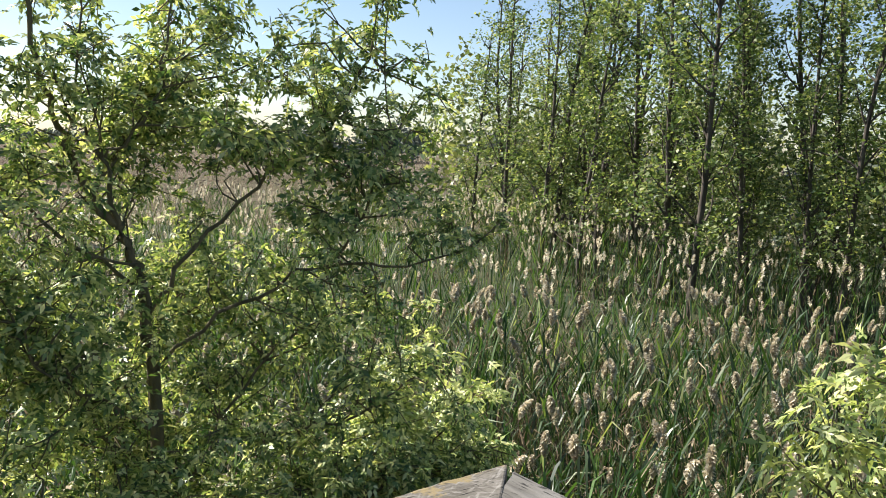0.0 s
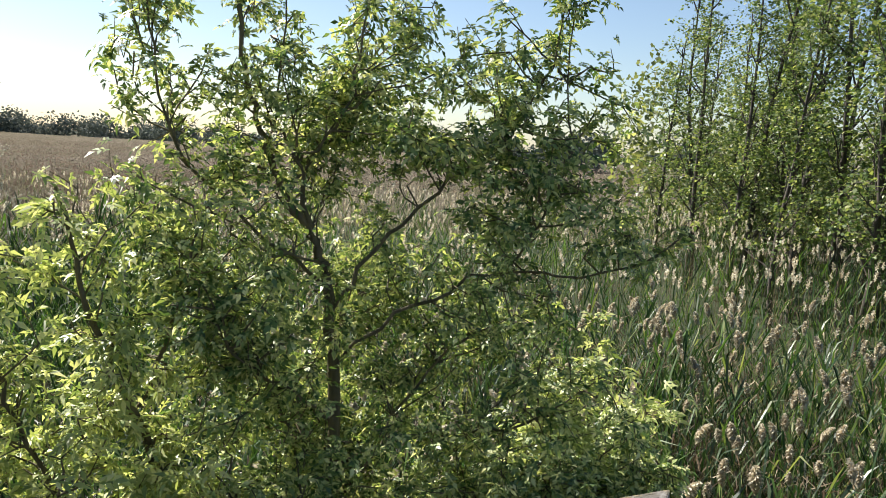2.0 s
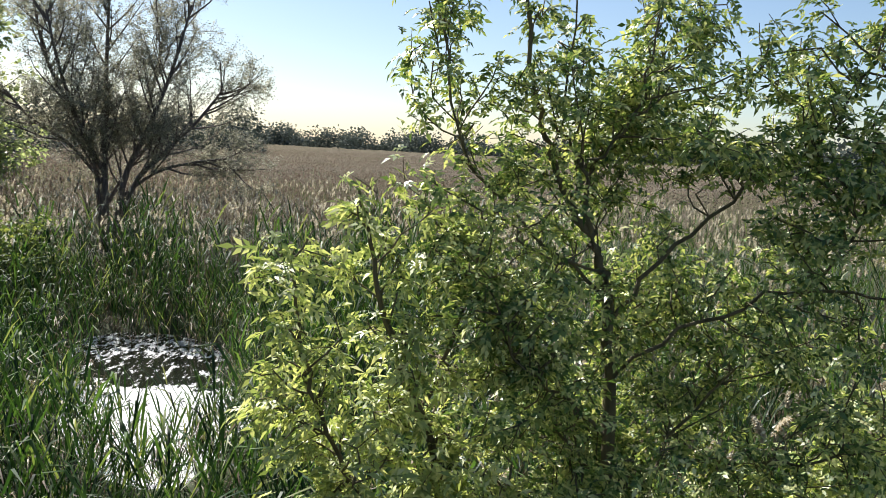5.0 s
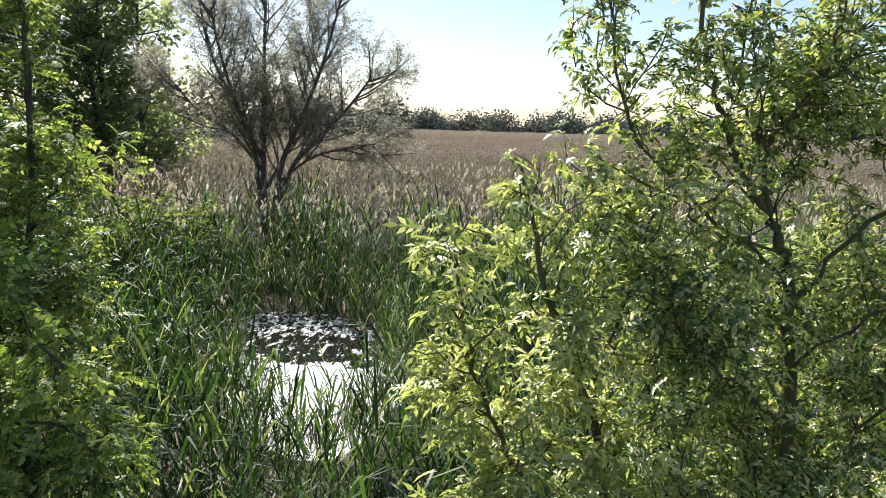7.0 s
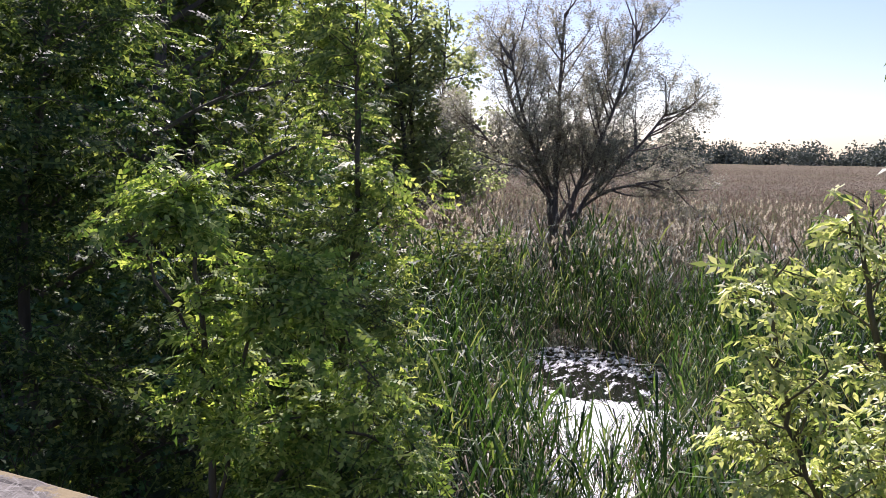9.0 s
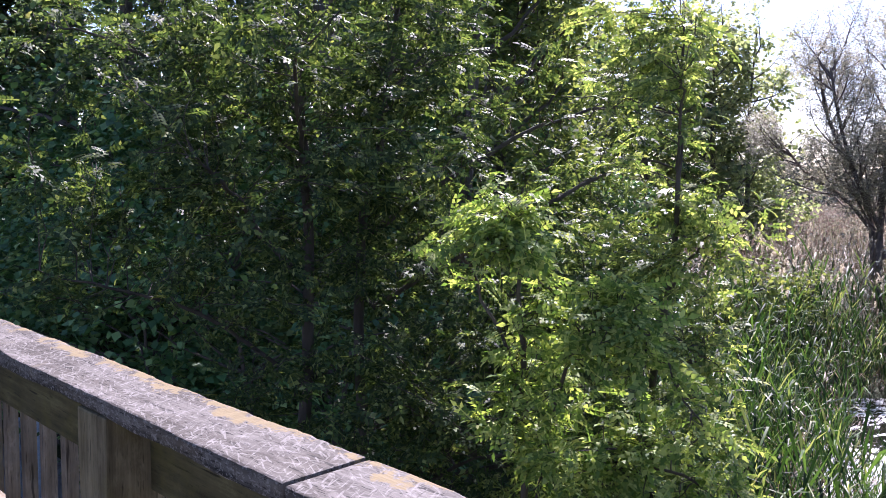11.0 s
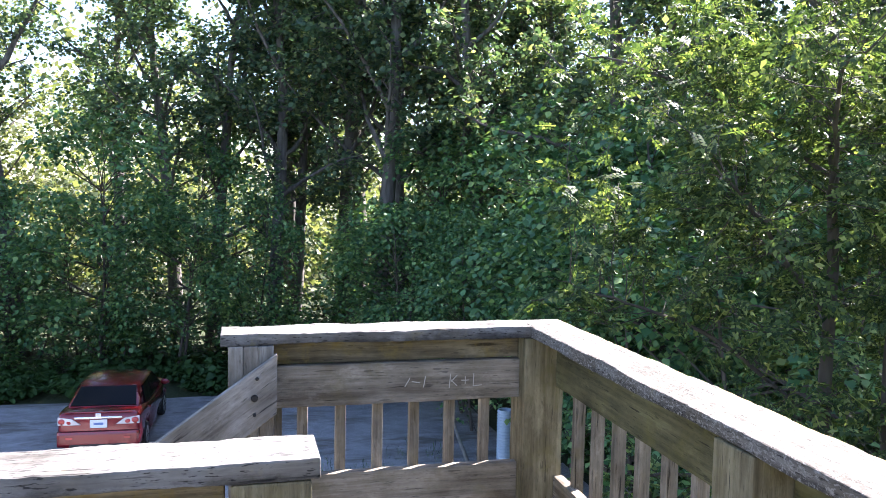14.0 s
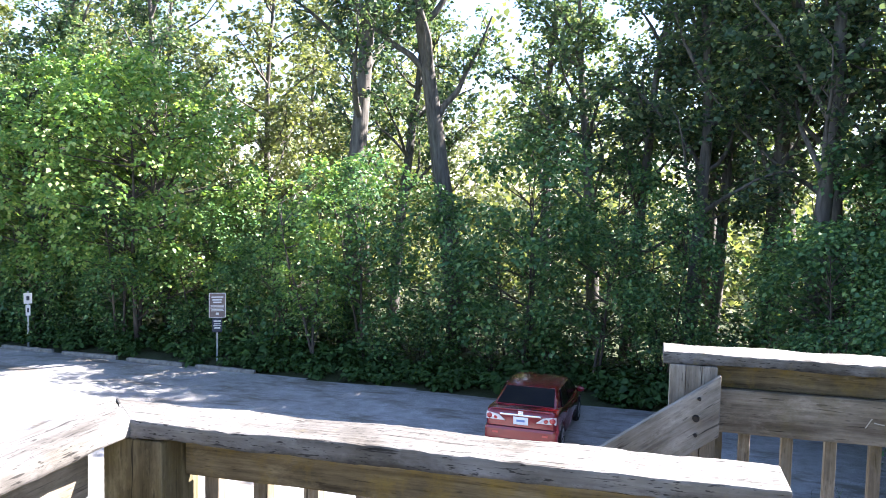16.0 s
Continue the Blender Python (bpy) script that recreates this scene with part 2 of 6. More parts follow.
    if moss:
        spots = ramp(nt, noise_tex(nt, 9.0, 8.0, (1, 1, 1), 0.7), [(moss_low, (0, 0, 0)), (moss_low + 0.2, (1, 1, 1))])
        sp = nt.nodes.new("ShaderNodeMath")
        sp.operation, sp.inputs[1].default_value = "MULTIPLY", moss
        nt.links.new(spots, sp.inputs[0])
        col = mixed(nt, sp.outputs[0], col, moss_tone)
    nt.links.new(col, p.inputs["Base Color"])
    p.inputs["Roughness"].default_value = 0.85
    p.inputs["Specular IOR Level"].default_value = 0.25
    bumped(nt, p, grain, 0.55, 0.006)
    return m


WOOD_CAP = wood_material("wood_cap", (0.11, 0.105, 0.095), (0.27, 0.262, 0.248), 0.6, 0.60, False, True, (16.0, 110.0), (0.20, 0.16, 0.05))
WOOD_ALGAE = wood_material("wood_algae", (0.055, 0.05, 0.022), (0.18, 0.165, 0.078), 0.6, 0.50, False, False, (17.0, 120.0), (0.11, 0.10, 0.025))
WOOD_CAP_STAINED = wood_material("wood_cap_stained", (0.075, 0.066, 0.053), (0.21, 0.195, 0.172), 0.5, 0.60, True, True)
WOOD_MOSSY = wood_material("wood_mossy", (0.035, 0.026, 0.013), (0.30, 0.25, 0.155), 0.85, 0.49, False, False, (17.0, 120.0), (0.20, 0.145, 0.035))
WOOD_RAIL = wood_material("wood_rail", (0.125, 0.103, 0.072), (0.39, 0.34, 0.265), 0.55, 0.52, moss_tone=(0.14, 0.11, 0.04))
WOOD_POST = wood_material("wood_post", (0.105, 0.086, 0.042), (0.31, 0.27, 0.165), 0.65, 0.50, moss_tone=(0.145, 0.122, 0.04))
WOOD_GREY = wood_material("wood_grey", (0.17, 0.15, 0.122), (0.43, 0.395, 0.34), 0.25, 0.6)


def plain(name, color, rough=0.6, metal=0.0, spec=0.5, coat=0.0, vary=0.12, scale=40.0):
    m, nt, p, out = material(name)
    n = noise_tex(nt, scale, 4.0)
    lo = tuple(max(0.0, c * (1 - vary)) for c in color)
    hi = tuple(min(1.0, c * (1 + vary)) for c in color)
    nt.links.new(ramp(nt, n, [(0.3, lo), (0.7, hi)]), p.inputs["Base Color"])
    p.inputs["Roughness"].default_value, p.inputs["Metallic"].default_value = rough, metal
    p.inputs["Specular IOR Level"].default_value = spec
    p.inputs["Coat Weight"].default_value = coat
    p.inputs["Coat Roughness"].default_value = 0.08
    return m


CAR_RED = plain("car_red", (0.175, 0.004, 0.009), 0.26, 0.35, 0.5, 1.0, 0.06)
CAR_GLASS = plain("car_glass", (0.004, 0.0045, 0.005), 0.25, 0, 0.08)
CHROME = plain("chrome", (0.75, 0.75, 0.75), 0.15, 1.0)
RUBBER = plain("rubber", (0.018, 0.018, 0.018), 0.85)
RIM = plain("rim_silver", (0.5, 0.5, 0.51), 0.35, 0.8)
LAMP_RED = plain("lamp_red", (0.42, 0.02, 0.02), 0.2, 0, 0.5, 0.8)
LAMP_CLEAR = plain("lamp_clear", (0.72, 0.66, 0.64), 0.2, 0, 0.5, 0.8)
PLATE = plain("plate_white", (0.72, 0.76, 0.80), 0.5)
PLATE_BAR = plain("plate_bar", (0.12, 0.2, 0.45), 0.5)
BLACK = plain("black_plastic", (0.02, 0.02, 0.02), 0.6)
SIGN_BROWN = plain("sign_brown", (0.20, 0.145, 0.125), 0.5)
SIGN_WHITE = plain("sign_white", (0.74, 0.72, 0.68), 0.5)
SIGN_BLUE = plain("sign_dark_blue", (0.035, 0.04, 0.06), 0.5)
GALV = plain("galvanised", (0.42, 0.43, 0.44), 0.5, 0.6)
CONCRETE = plain("concrete", (0.20, 0.195, 0.18), 0.9, 0, 0.2, 0, 0.35, 7.0)
PIPE_BLUE = plain("pipe_grey_blue", (0.34, 0.42, 0.50), 0.5)
SCRATCH = plain("scratch_pale", (0.40, 0.37, 0.31), 0.9)
BOLT = plain("bolt_dark", (0.03, 0.028, 0.026), 0.6, 0.6)


def ground_material():
    m, nt, p, out = material("ground_soil")
    n, fine = noise_tex(nt, 0.35, 6.0), noise_tex(nt, 14.0, 6.0)
    col = mixed(nt, n, (0.034, 0.055, 0.014), (0.050, 0.060, 0.022))
    col = mixed(nt, 0.6, col, ramp(nt, fine, [(0.3, (0.35, 0.33, 0.3)), (0.7, (1, 1, 1))]), "MULTIPLY")
    nt.links.new(col, p.inputs["Base Color"])
    p.inputs["Roughness"].default_value = 0.95
    bumped(nt, p, fine, 0.8, 0.05)
    return m


def gravel_material():
    m, nt, p, out = material("gravel_lot")
    n, fine, mid = noise_tex(nt, 0.25, 5.0), noise_tex(nt, 55.0, 3.0), noise_tex(nt, 2.2, 6.0)
    col = ramp(nt, fine, [(0.3, (0.21, 0.207, 0.203)), (0.55, (0.37, 0.367, 0.362)), (0.75, (0.54, 0.535, 0.525))])
    col = mixed(nt, 0.7, col, ramp(nt, mid, [(0.35, (0.55, 0.54, 0.52)), (0.65, (1, 1, 1))]), "MULTIPLY")
    col = mixed(nt, 0.6, col, ramp(nt, n, [(0.4, (0.72, 0.71, 0.7)), (0.62, (1, 1, 1))]), "MULTIPLY")
    dirt = ramp(nt, noise_tex(nt, 0.9, 9.0, (0.45, 1.2, 1), 0.72), [(0.50, (0, 0, 0)), (0.62, (0.8, 0.8, 0.8))])
    col = mixed(nt, dirt, col, (0.105, 0.088, 0.065))
    pale = ramp(nt, noise_tex(nt, 1.7, 9.0, (0.4, 1.3, 1), 0.75), [(0.56, (0, 0, 0)), (0.66, (0.7, 0.7, 0.7))])
    col = mixed(nt, pale, col, (0.36, 0.355, 0.345))
    nt.links.new(col, p.inputs["Base Color"])
    p.inputs["Roughness"].default_value = 0.9
    bumped(nt, p, fine, 0.6, 0.02)
    return m


def water_material():
    """Dark water; white sky glare painted on as pale patches, broken over the middle."""
    m, nt, p, out = material("pond_water")
    xyz = nt.nodes.new("ShaderNodeSeparateXYZ")
    nt.links.new(nt.nodes.new("ShaderNodeTexCoord").outputs["Object"], xyz.inputs[0])
    warp = node(nt, "ShaderNodeMath")
    warp.operation, warp.inputs[1].default_value = "MULTIPLY_ADD", 4.0
    nt.links.new(noise_tex(nt, 0.7, 8.0, None, 0.7), warp.inputs[0])
    nt.links.new(xyz.outputs["X"], warp.inputs[2])
    zone = node(nt, "ShaderNodeMapRange")
    zone.inputs["From Min"].default_value, zone.inputs["From Max"].default_value = 8.0, 26.0
    nt.links.new(warp.outputs[0], zone.inputs["Value"])
    sky_glare = ramp(nt, zone.outputs["Result"], [(0.0, (1, 1, 1)), (0.70, (1, 1, 1)), (0.725, (0.74, 0.74, 0.74)), (0.87, (0.75, 0.75, 0.75)), (0.90, (0.83, 0.83, 0.83)), (1.0, (0.80, 0.80, 0.80))])
    breakup = noise_tex(nt, 2.9, 10.0, (0.55, 1.3, 1.0), 0.78)
    total = nt.nodes.new("ShaderNodeMath")
    total.operation = "MULTIPLY"
    nt.links.new(sky_glare, total.inputs[0])
    nt.links.new(breakup, total.inputs[1])
    mask = ramp(nt, total.outputs[0], [(0.405, (0, 0, 0)), (0.435, (1, 1, 1))])
    p.inputs["Base Color"].default_value = (0.012, 0.013, 0.010, 1)
    p.inputs["Roughness"].default_value = 0.08
    p.inputs["IOR"].default_value = 1.33
    # pale diffuse layer standing in for the sky's reflection
    d = nt.nodes.new("ShaderNodeBsdfPrincipled")
    d.inputs["Base Color"].default_value = (0.74, 0.75, 0.74, 1)
    d.inputs["Roughness"].default_value = 0.35
    mx = nt.nodes.new("ShaderNodeMixShader")
    nt.links.new(mask, mx.inputs["Fac"])
    nt.links.new(p.outputs[0], mx.inputs[1])
    nt.links.new(d.outputs[0], mx.inputs[2])
    nt.links.new(mx.outputs[0], out.inputs["Surface"])
    bumped(nt, p, noise_tex(nt, 6.0, 4.0), 0.15, 0.02)
    return m


GROUND, GRAVEL, WATER = ground_material(), gravel_material(), water_material()

# ---- mesh tools ----
def raw_mesh(name, verts, quads, mats, index=None, smooth=False):
    """A mesh from arrays of corners and four-sided faces."""
    me = bpy.data.meshes.new(name)
    v, q = np.asarray(verts, np.float32), np.asarray(quads, np.int32)
    me.vertices.add(len(v))
    me.vertices.foreach_set("co", v.ravel())
    me.loops.add(q.size)
    me.loops.foreach_set("vertex_index", q.ravel())
    me.polygons.add(len(q))
    me.polygons.foreach_set("loop_start", np.arange(0, q.size, 4, dtype=np.int32))
    for m in mats:
        me.materials.append(m)
    if index is not None:
        me.polygons.foreach_set("material_index", np.asarray(index, np.int32))
    if smooth:
        me.polygons.foreach_set("use_smooth", np.ones(len(q), bool))
    me.update(calc_edges=True)
    return me


def part(name, bm, mat, parent, label=""):
    me = bm if isinstance(bm, bpy.types.Mesh) else bpy.data.meshes.new(name)
    if me is not bm:
        bm.to_mesh(me)
        bm.free()
        me.materials.append(mat)
    ob = new(name, me)
    ob.parent = parent
    if label:
        tagged(ob, label)
    return ob


def thing(name, label, category, place=(0, 0, 0), group="", kind=""):
    ob = new(name)
    ob.location = place
    ob.empty_display_size = 0.2
    return tagged(ob, label, category, group, kind)


def unit(a):
    return a / np.maximum(np.linalg.norm(a, axis=-1, keepdims=True), 1e-9)


def turned(ahead, rng, up=(0, 0, 1), roll=0.6):
    """Frames (x, y, z columns) whose y runs along ahead, rolled at random about it."""
    y = unit(np.asarray(ahead, float))
    x = np.cross(y, np.asarray(up, float) + 1e-3)
    x = unit(x)
    z = np.cross(x, y)
    a = rng.normal(0, roll, len(y))[:, None]
    x2 = np.cos(a) * x + np.sin(a) * z
    return np.stack([x2, y, np.cross(x2, y)], -1)


def stamp(tv, tq, m, at, size):
    """Copies of a small template as one set of corners and faces."""
    tv = np.asarray(tv, float)
    v = np.einsum("nij,nkj->nki", m, tv[None] * np.asarray(size, float).reshape(-1, 1, 1)) + np.asarray(at)[:, None]
    q = np.asarray(tq)[None] + (np.arange(len(v)) * len(tv))[:, None, None]
    return v.reshape(-1, 3), q.reshape(-1, 4)


def joined(sets):
    vs, qs, n = [], [], 0
    for v, q in sets:
        vs.append(v)
        qs.append(q + n)
        n += len(v)
    return np.concatenate(vs), np.concatenate(qs)


# leaf outlines of length 1 along y, folded on the midrib
def blade(w, fold=0.10, droop=0.12):
    v = [(0, 0, 0), (w, 0.32, fold), (w * 0.75, 0.68, fold * 0.5 - droop * 0.4), (0, 1, -droop), (-w * 0.75, 0.68, fold * 0.5 - droop * 0.4), (-w, 0.32, fold)]
    return np.array(v), np.array([(0, 1, 2, 3), (0, 3, 4, 5)])


def diamond(w, fold=0.08):
    return np.array([(0, 0, 0), (w, 0.45, fold), (0, 1, -0.05), (-w, 0.45, fold)]), np.array([(0, 1, 2, 3)])


def compound(pairs, length, leaflet, w, spread=60, simple=False, droop=0.12):
    """A feathered leaf: leaflets in pairs along a stalk, one at the end."""
    bv, bq = diamond(w, 0.14) if simple else blade(w, 0.10, droop)
    sets = []
    for k in range(pairs + 1):
        y = length * (0.3 + 0.7 * k / pairs)
        for side in ((1, -1) if k < pairs else (0,)):
            a = radians(spread) * side
            r = np.array([[math.cos(a), math.sin(a), 0], [-math.sin(a), math.cos(a), 0], [0, 0, 1]])
            p = bv * leaflet * (0.8 + 0.25 * k / pairs) @ r.T
            p[:, 2] -= 0.25 * (p[:, 1] + y) ** 2 / max(length, 0.01)
            sets.append((p + (0, y, 0), bq))
    s = 0.006
    sets.append((np.array([(-s, 0, 0), (s, 0, 0), (s * 0.4, length, -0.22 * length), (-s * 0.4, length, -0.22 * length)]), np.array([(0, 1, 2, 3)])))
    return joined(sets)


def tube(points, radii, sides=6):
    """A tapered limb along a line of points."""
    p = np.asarray(points, float)
    d = unit(np.gradient(p, axis=0))
    ref = np.where(np.abs(d[:, 2:3]) > 0.9, np.array([[1.0, 0, 0]]), np.array([[0, 0, 1.0]]))
    a = unit(np.cross(d, ref))
    b = np.cross(d, a)
    ang = np.linspace(0, 2 * math.pi, sides, endpoint=False)
    ring = np.cos(ang)[None, :, None] * a[:, None] + np.sin(ang)[None, :, None] * b[:, None]
    v = (p[:, None] + ring * np.asarray(radii, float)[:, None, None]).reshape(-1, 3)
    q = [(i * sides + j, i * sides + (j + 1) % sides, (i + 1) * sides + (j + 1) % sides, (i + 1) * sides + j)
         for i in range(len(p) - 1) for j in range(sides)]
    return v, np.array(q)


def bezier_line(points, n):
    """A smooth line through a few points."""
    p = np.asarray(points, float)
    t = np.linspace(0, len(p) - 1, n)
    i = np.clip(t.astype(int), 0, len(p) - 2)
    f = (t - i)[:, None]
    p0, p1, p2, p3 = p[np.maximum(i - 1, 0)], p[i], p[i + 1], p[np.minimum(i + 2, len(p) - 1)]
    return 0.5 * (2 * p1 + (p2 - p0) * f + (2 * p0 - 5 * p1 + 4 * p2 - p3) * f ** 2 + (3 * p1 - p0 - 3 * p2 + p3) * f ** 3)


def sprout(rng, start, ahead, length, n, wander=0.25, lift=0.15):
    """A wandering line of n points."""
    p, d, out = np.array(start, float), unit(np.array(ahead, float)), []
    for _ in range(n):
        out.append(p.copy())
        d = unit(d + rng.normal(0, wander, 3) + (0, 0, lift))
        p = p + d * length / (n - 1)
    return np.array(out)


def limbs_of(rng, lines, per, length, wander=0.3, lift=0.1, start=0.25, out=0.9):
    """Side shoots from lines of points; returns new lines."""
    got = []
    for line in lines:
        total = np.linalg.norm(np.diff(line, axis=0), axis=1).sum()
        for _ in range(max(1, round(per * total))):
            f = start + (1 - start) * rng.random()
            k = f * (len(line) - 1)
            i = min(int(k), len(line) - 2)
            p = line[i] + (line[i + 1] - line[i]) * (k - i)
            along = unit(line[i + 1] - line[i])
            side = unit(np.cross(along, rng.normal(0, 1, 3)))
            got.append(sprout(rng, p, side * out + along * 0.6, length * (0.5 + 0.8 * rng.random()) * (1.15 - 0.5 * f), 5, wander, lift))
    return got


def billows(rng, centres, radii, per, template, size):
    """Leaves shingled over the upper and outer side of rounded clumps."""
    n = len(centres) * per
    way = unit(rng.normal(0, 1, (n, 3)) * (1, 1, 0.85) + (0, 0, 0.55))
    at = np.repeat(centres, per, 0) + way * (np.repeat(radii, per) * (0.6 + 0.4 * rng.random(n) ** 0.5))[:, None]
    ahead = way * (1, 1, 0.4) + rng.normal(0, 0.4, (n, 3)) - (0, 0, 0.5)
    return stamp(*template, turned(ahead, rng, roll=0.45), at, size * rng.uniform(0.65, 1.25, n))


def leaves_on(rng, lines, per, template, size, spread=0.05, droop=0.3, roll=0.7, start=0.15, outward=0.9):
    """Leaves along lines, pointing out and a little down."""
    at, ahead = [], []
    for line in lines:
        total = np.linalg.norm(np.diff(line, axis=0), axis=1).sum()
        n = max(1, rng.poisson(per * total))
        k = (start + (1 - start) * rng.random(n)) * (len(line) - 1)
        i = np.minimum(k.astype(int), len(line) - 2)
        seg = line[i + 1] - line[i]
        at.append(line[i] + seg * (k - i)[:, None])
        ahead.append(unit(seg) * 0.6 + rng.normal(0, outward, (n, 3)))
    at, ahead = np.concatenate(at), np.concatenate(ahead)
    at = at + rng.normal(0, spread, at.shape)
    ahead[:, 2] = ahead[:, 2] * 0.45 - droop
    tv, tq = template
    return stamp(tv, tq, turned(ahead, rng, roll=roll), at, size * (0.7 + 0.6 * rng.random(len(at))))


def box_bm(lx, ly, lz, bevel=0.004, cuts=0, wobble=0.0, seed=0):
    """A plank centred on its origin, long side on x, with eased edges."""
    bm = bmesh.new()
    bmesh.ops.create_cube(bm, size=1.0)
    bmesh.ops.scale(bm, vec=(lx, ly, lz), verts=bm.verts)
    if bevel:
        bmesh.ops.bevel(bm, geom=bm.edges[:], offset=bevel, segments=2, affect="EDGES", profile=0.6)
    if cuts:
        for k in range(1, cuts):
            g = bm.verts[:] + bm.edges[:] + bm.faces[:]
            bmesh.ops.bisect_plane(bm, geom=g, plane_co=(-lx / 2 + lx * k / cuts, 0, 0), plane_no=(1, 0, 0))
        for v in bm.verts:
            q = Vector((v.co.x * 6 + seed * 7.3, v.co.y * 25, v.co.z * 25))
            v.co += Vector((0, noise.noise(q) * wobble, noise.noise(q + Vector((9, 4, 2))) * wobble))
            q = Vector((v.co.x * 38 + seed * 3.1, v.co.y * 40, v.co.z * 60))
            v.co += Vector((0, noise.noise(q) * wobble * 0.5, noise.noise(q + Vector((5, 1, 8))) * wobble * 0.5))
    return bm


def plank(name, parent, mat, a, b, width, thick, tilt=0.0, bevel=0.004, cuts=0, wobble=0.0, label="", mitre=(0, 0)):
    """A plank from a to b; width lies across (level), thick is up, tilt turns it about its length."""
    a, b = Vector(a), Vector(b)
    d = b - a
    ob = part(name, box_bm(d.length, width, thick, bevel, cuts, wobble, a.x + a.y), mat, parent, label)
    if mitre[0] or mitre[1]:
        for v in ob.data.vertices:
            if abs(v.co.x) > d.length / 2 - 0.02:
                v.co.x += (mitre[0] if v.co.x < 0 else mitre[1]) * v.co.y
    x = d.normalized()
    ref = Vector((0, 0, 1)) if abs(x.z) < 0.95 else Vector((0, 1, 0))
    y = ref.cross(x).normalized()
    z = x.cross(y)
    m = Matrix((x, y, z)).transposed().to_4x4() @ Matrix.Rotation(tilt, 4, "X")
    m.translation = (a + b) / 2
    base = parent.matrix_basis if parent is not None else Matrix()
    ob.matrix_basis = base.inverted() @ m if parent is not None else m
    return ob

# ---- ground, lot, pond ----
MARSH, LOT, POND = -5.75, -5.9, -5.68
POND_C = np.array([17.7, 0.8])


def pond_radius(x, y):
    """Below 1 inside the pond, whose outline is uneven."""
    dx, dy = x - POND_C[0], y - POND_C[1]
    u, v = dx * 0.966 + dy * 0.259, -dx * 0.259 + dy * 0.966
    a = np.arctan2(v, u)
    return np.hypot(u / np.where(u > 0, 5.6, 4.6), v / (1.75 + 0.16 * u)) / (1 + 0.10 * np.sin(3 * a + 1) + 0.07 * np.sin(7 * a))


def lot_depth(x, y):
    """Above 0 inside the parking lot."""
    far = 22.0 - 0.02 * (x + 7) + 0.035 * np.clip(-x - 8, 0, 60) - y
    near = y - 3.5 - 0.10 * np.clip(-x, 0, 40)
    right = 6.3 + 0.15 * np.sin(y) - 0.12 * np.abs(y - 12) - x
    return np.minimum(np.minimum(far, near), np.minimum(right, x + 60))


def ground_height(x, y):
    z = MARSH + 0.10 * np.sin(x * 0.7 + 1.3 * np.sin(y * 0.5)) * np.cos(y * 0.6) + 0.0 * x
    ld = np.clip(lot_depth(x, y) / 1.2 + 1.0, 0, 1)
    z = z * (1 - ld) + (LOT - 0.06) * ld
    pd = np.clip(1.25 - pond_radius(x, y), 0, 0.5) / 0.5
    r = pond_radius(x, y)                        # a low rim of mud round the pond
    rim = np.clip((r - 1.0) / 0.25, 0, 1) * np.clip((4.2 - r) / 1.2, 0, 1)
    return z - 0.55 * pd + 0.22 * rim


def polar_sheet(radii, turns, height):
    r, a = np.meshgrid(radii, np.linspace(0, 2 * math.pi, turns, endpoint=False), indexing="ij")
    x, y = r * np.cos(a), r * np.sin(a)
    v = np.stack([x, y, height(x, y)], -1).reshape(-1, 3)
    i, j = np.meshgrid(np.arange(len(radii) - 1), np.arange(turns), indexing="ij")
    k = (j + 1) % turns
    q = np.stack([i * turns + j, (i + 1) * turns + j, (i + 1) * turns + k, i * turns + k], -1).reshape(-1, 4)
    return v, q


v, q = polar_sheet(np.r_[np.linspace(0.01, 40, 90), np.geomspace(42, 3500, 40)], 150, ground_height)
ground = new("ground", raw_mesh("ground", v, q, [GROUND], smooth=True))
tagged(ground, "dark damp soil of the marsh and wood floor", "ground", kind="structure")

gx, gy = np.meshgrid(np.linspace(-60, 8, 260), np.linspace(2, 26, 110), indexing="ij")
inside = lot_depth(gx, gy) > 0
vid = np.arange(gx.size).reshape(gx.shape)
cell = inside[:-1, :-1] & inside[1:, :-1] & inside[1:, 1:] & inside[:-1, 1:]
q = np.stack([vid[:-1, :-1][cell], vid[1:, :-1][cell], vid[1:, 1:][cell], vid[:-1, 1:][cell]], -1)
gz = LOT + 0.02 * np.sin(gx * 0.9) * np.sin(gy * 0.8)
lot = new("parking_lot", raw_mesh("parking_lot", np.stack([gx, gy, gz], -1).reshape(-1, 3), q, [GRAVEL], smooth=True))
tagged(lot, "grey crushed-stone parking lot with wheel-worn patches", "parking lot", kind="structure")

v, q = polar_sheet(np.linspace(0.01, 9.0, 24), 48, lambda x, y: 0 * x + POND)
w = v[:, :2] * (0.95, 0.48)
v[:, :2] = np.column_stack([w[:, 0] * 0.966 - w[:, 1] * 0.259, w[:, 0] * 0.259 + w[:, 1] * 0.966]) + POND_C
water = new("pond_water", raw_mesh("pond_water", v, q, [WATER], smooth=True))
tagged(water, "still dark pond water with pale sky glare painted over it", "water", kind="structure")

# ---- the viewing deck ----
CAP, DECK = 0.0, -1.07


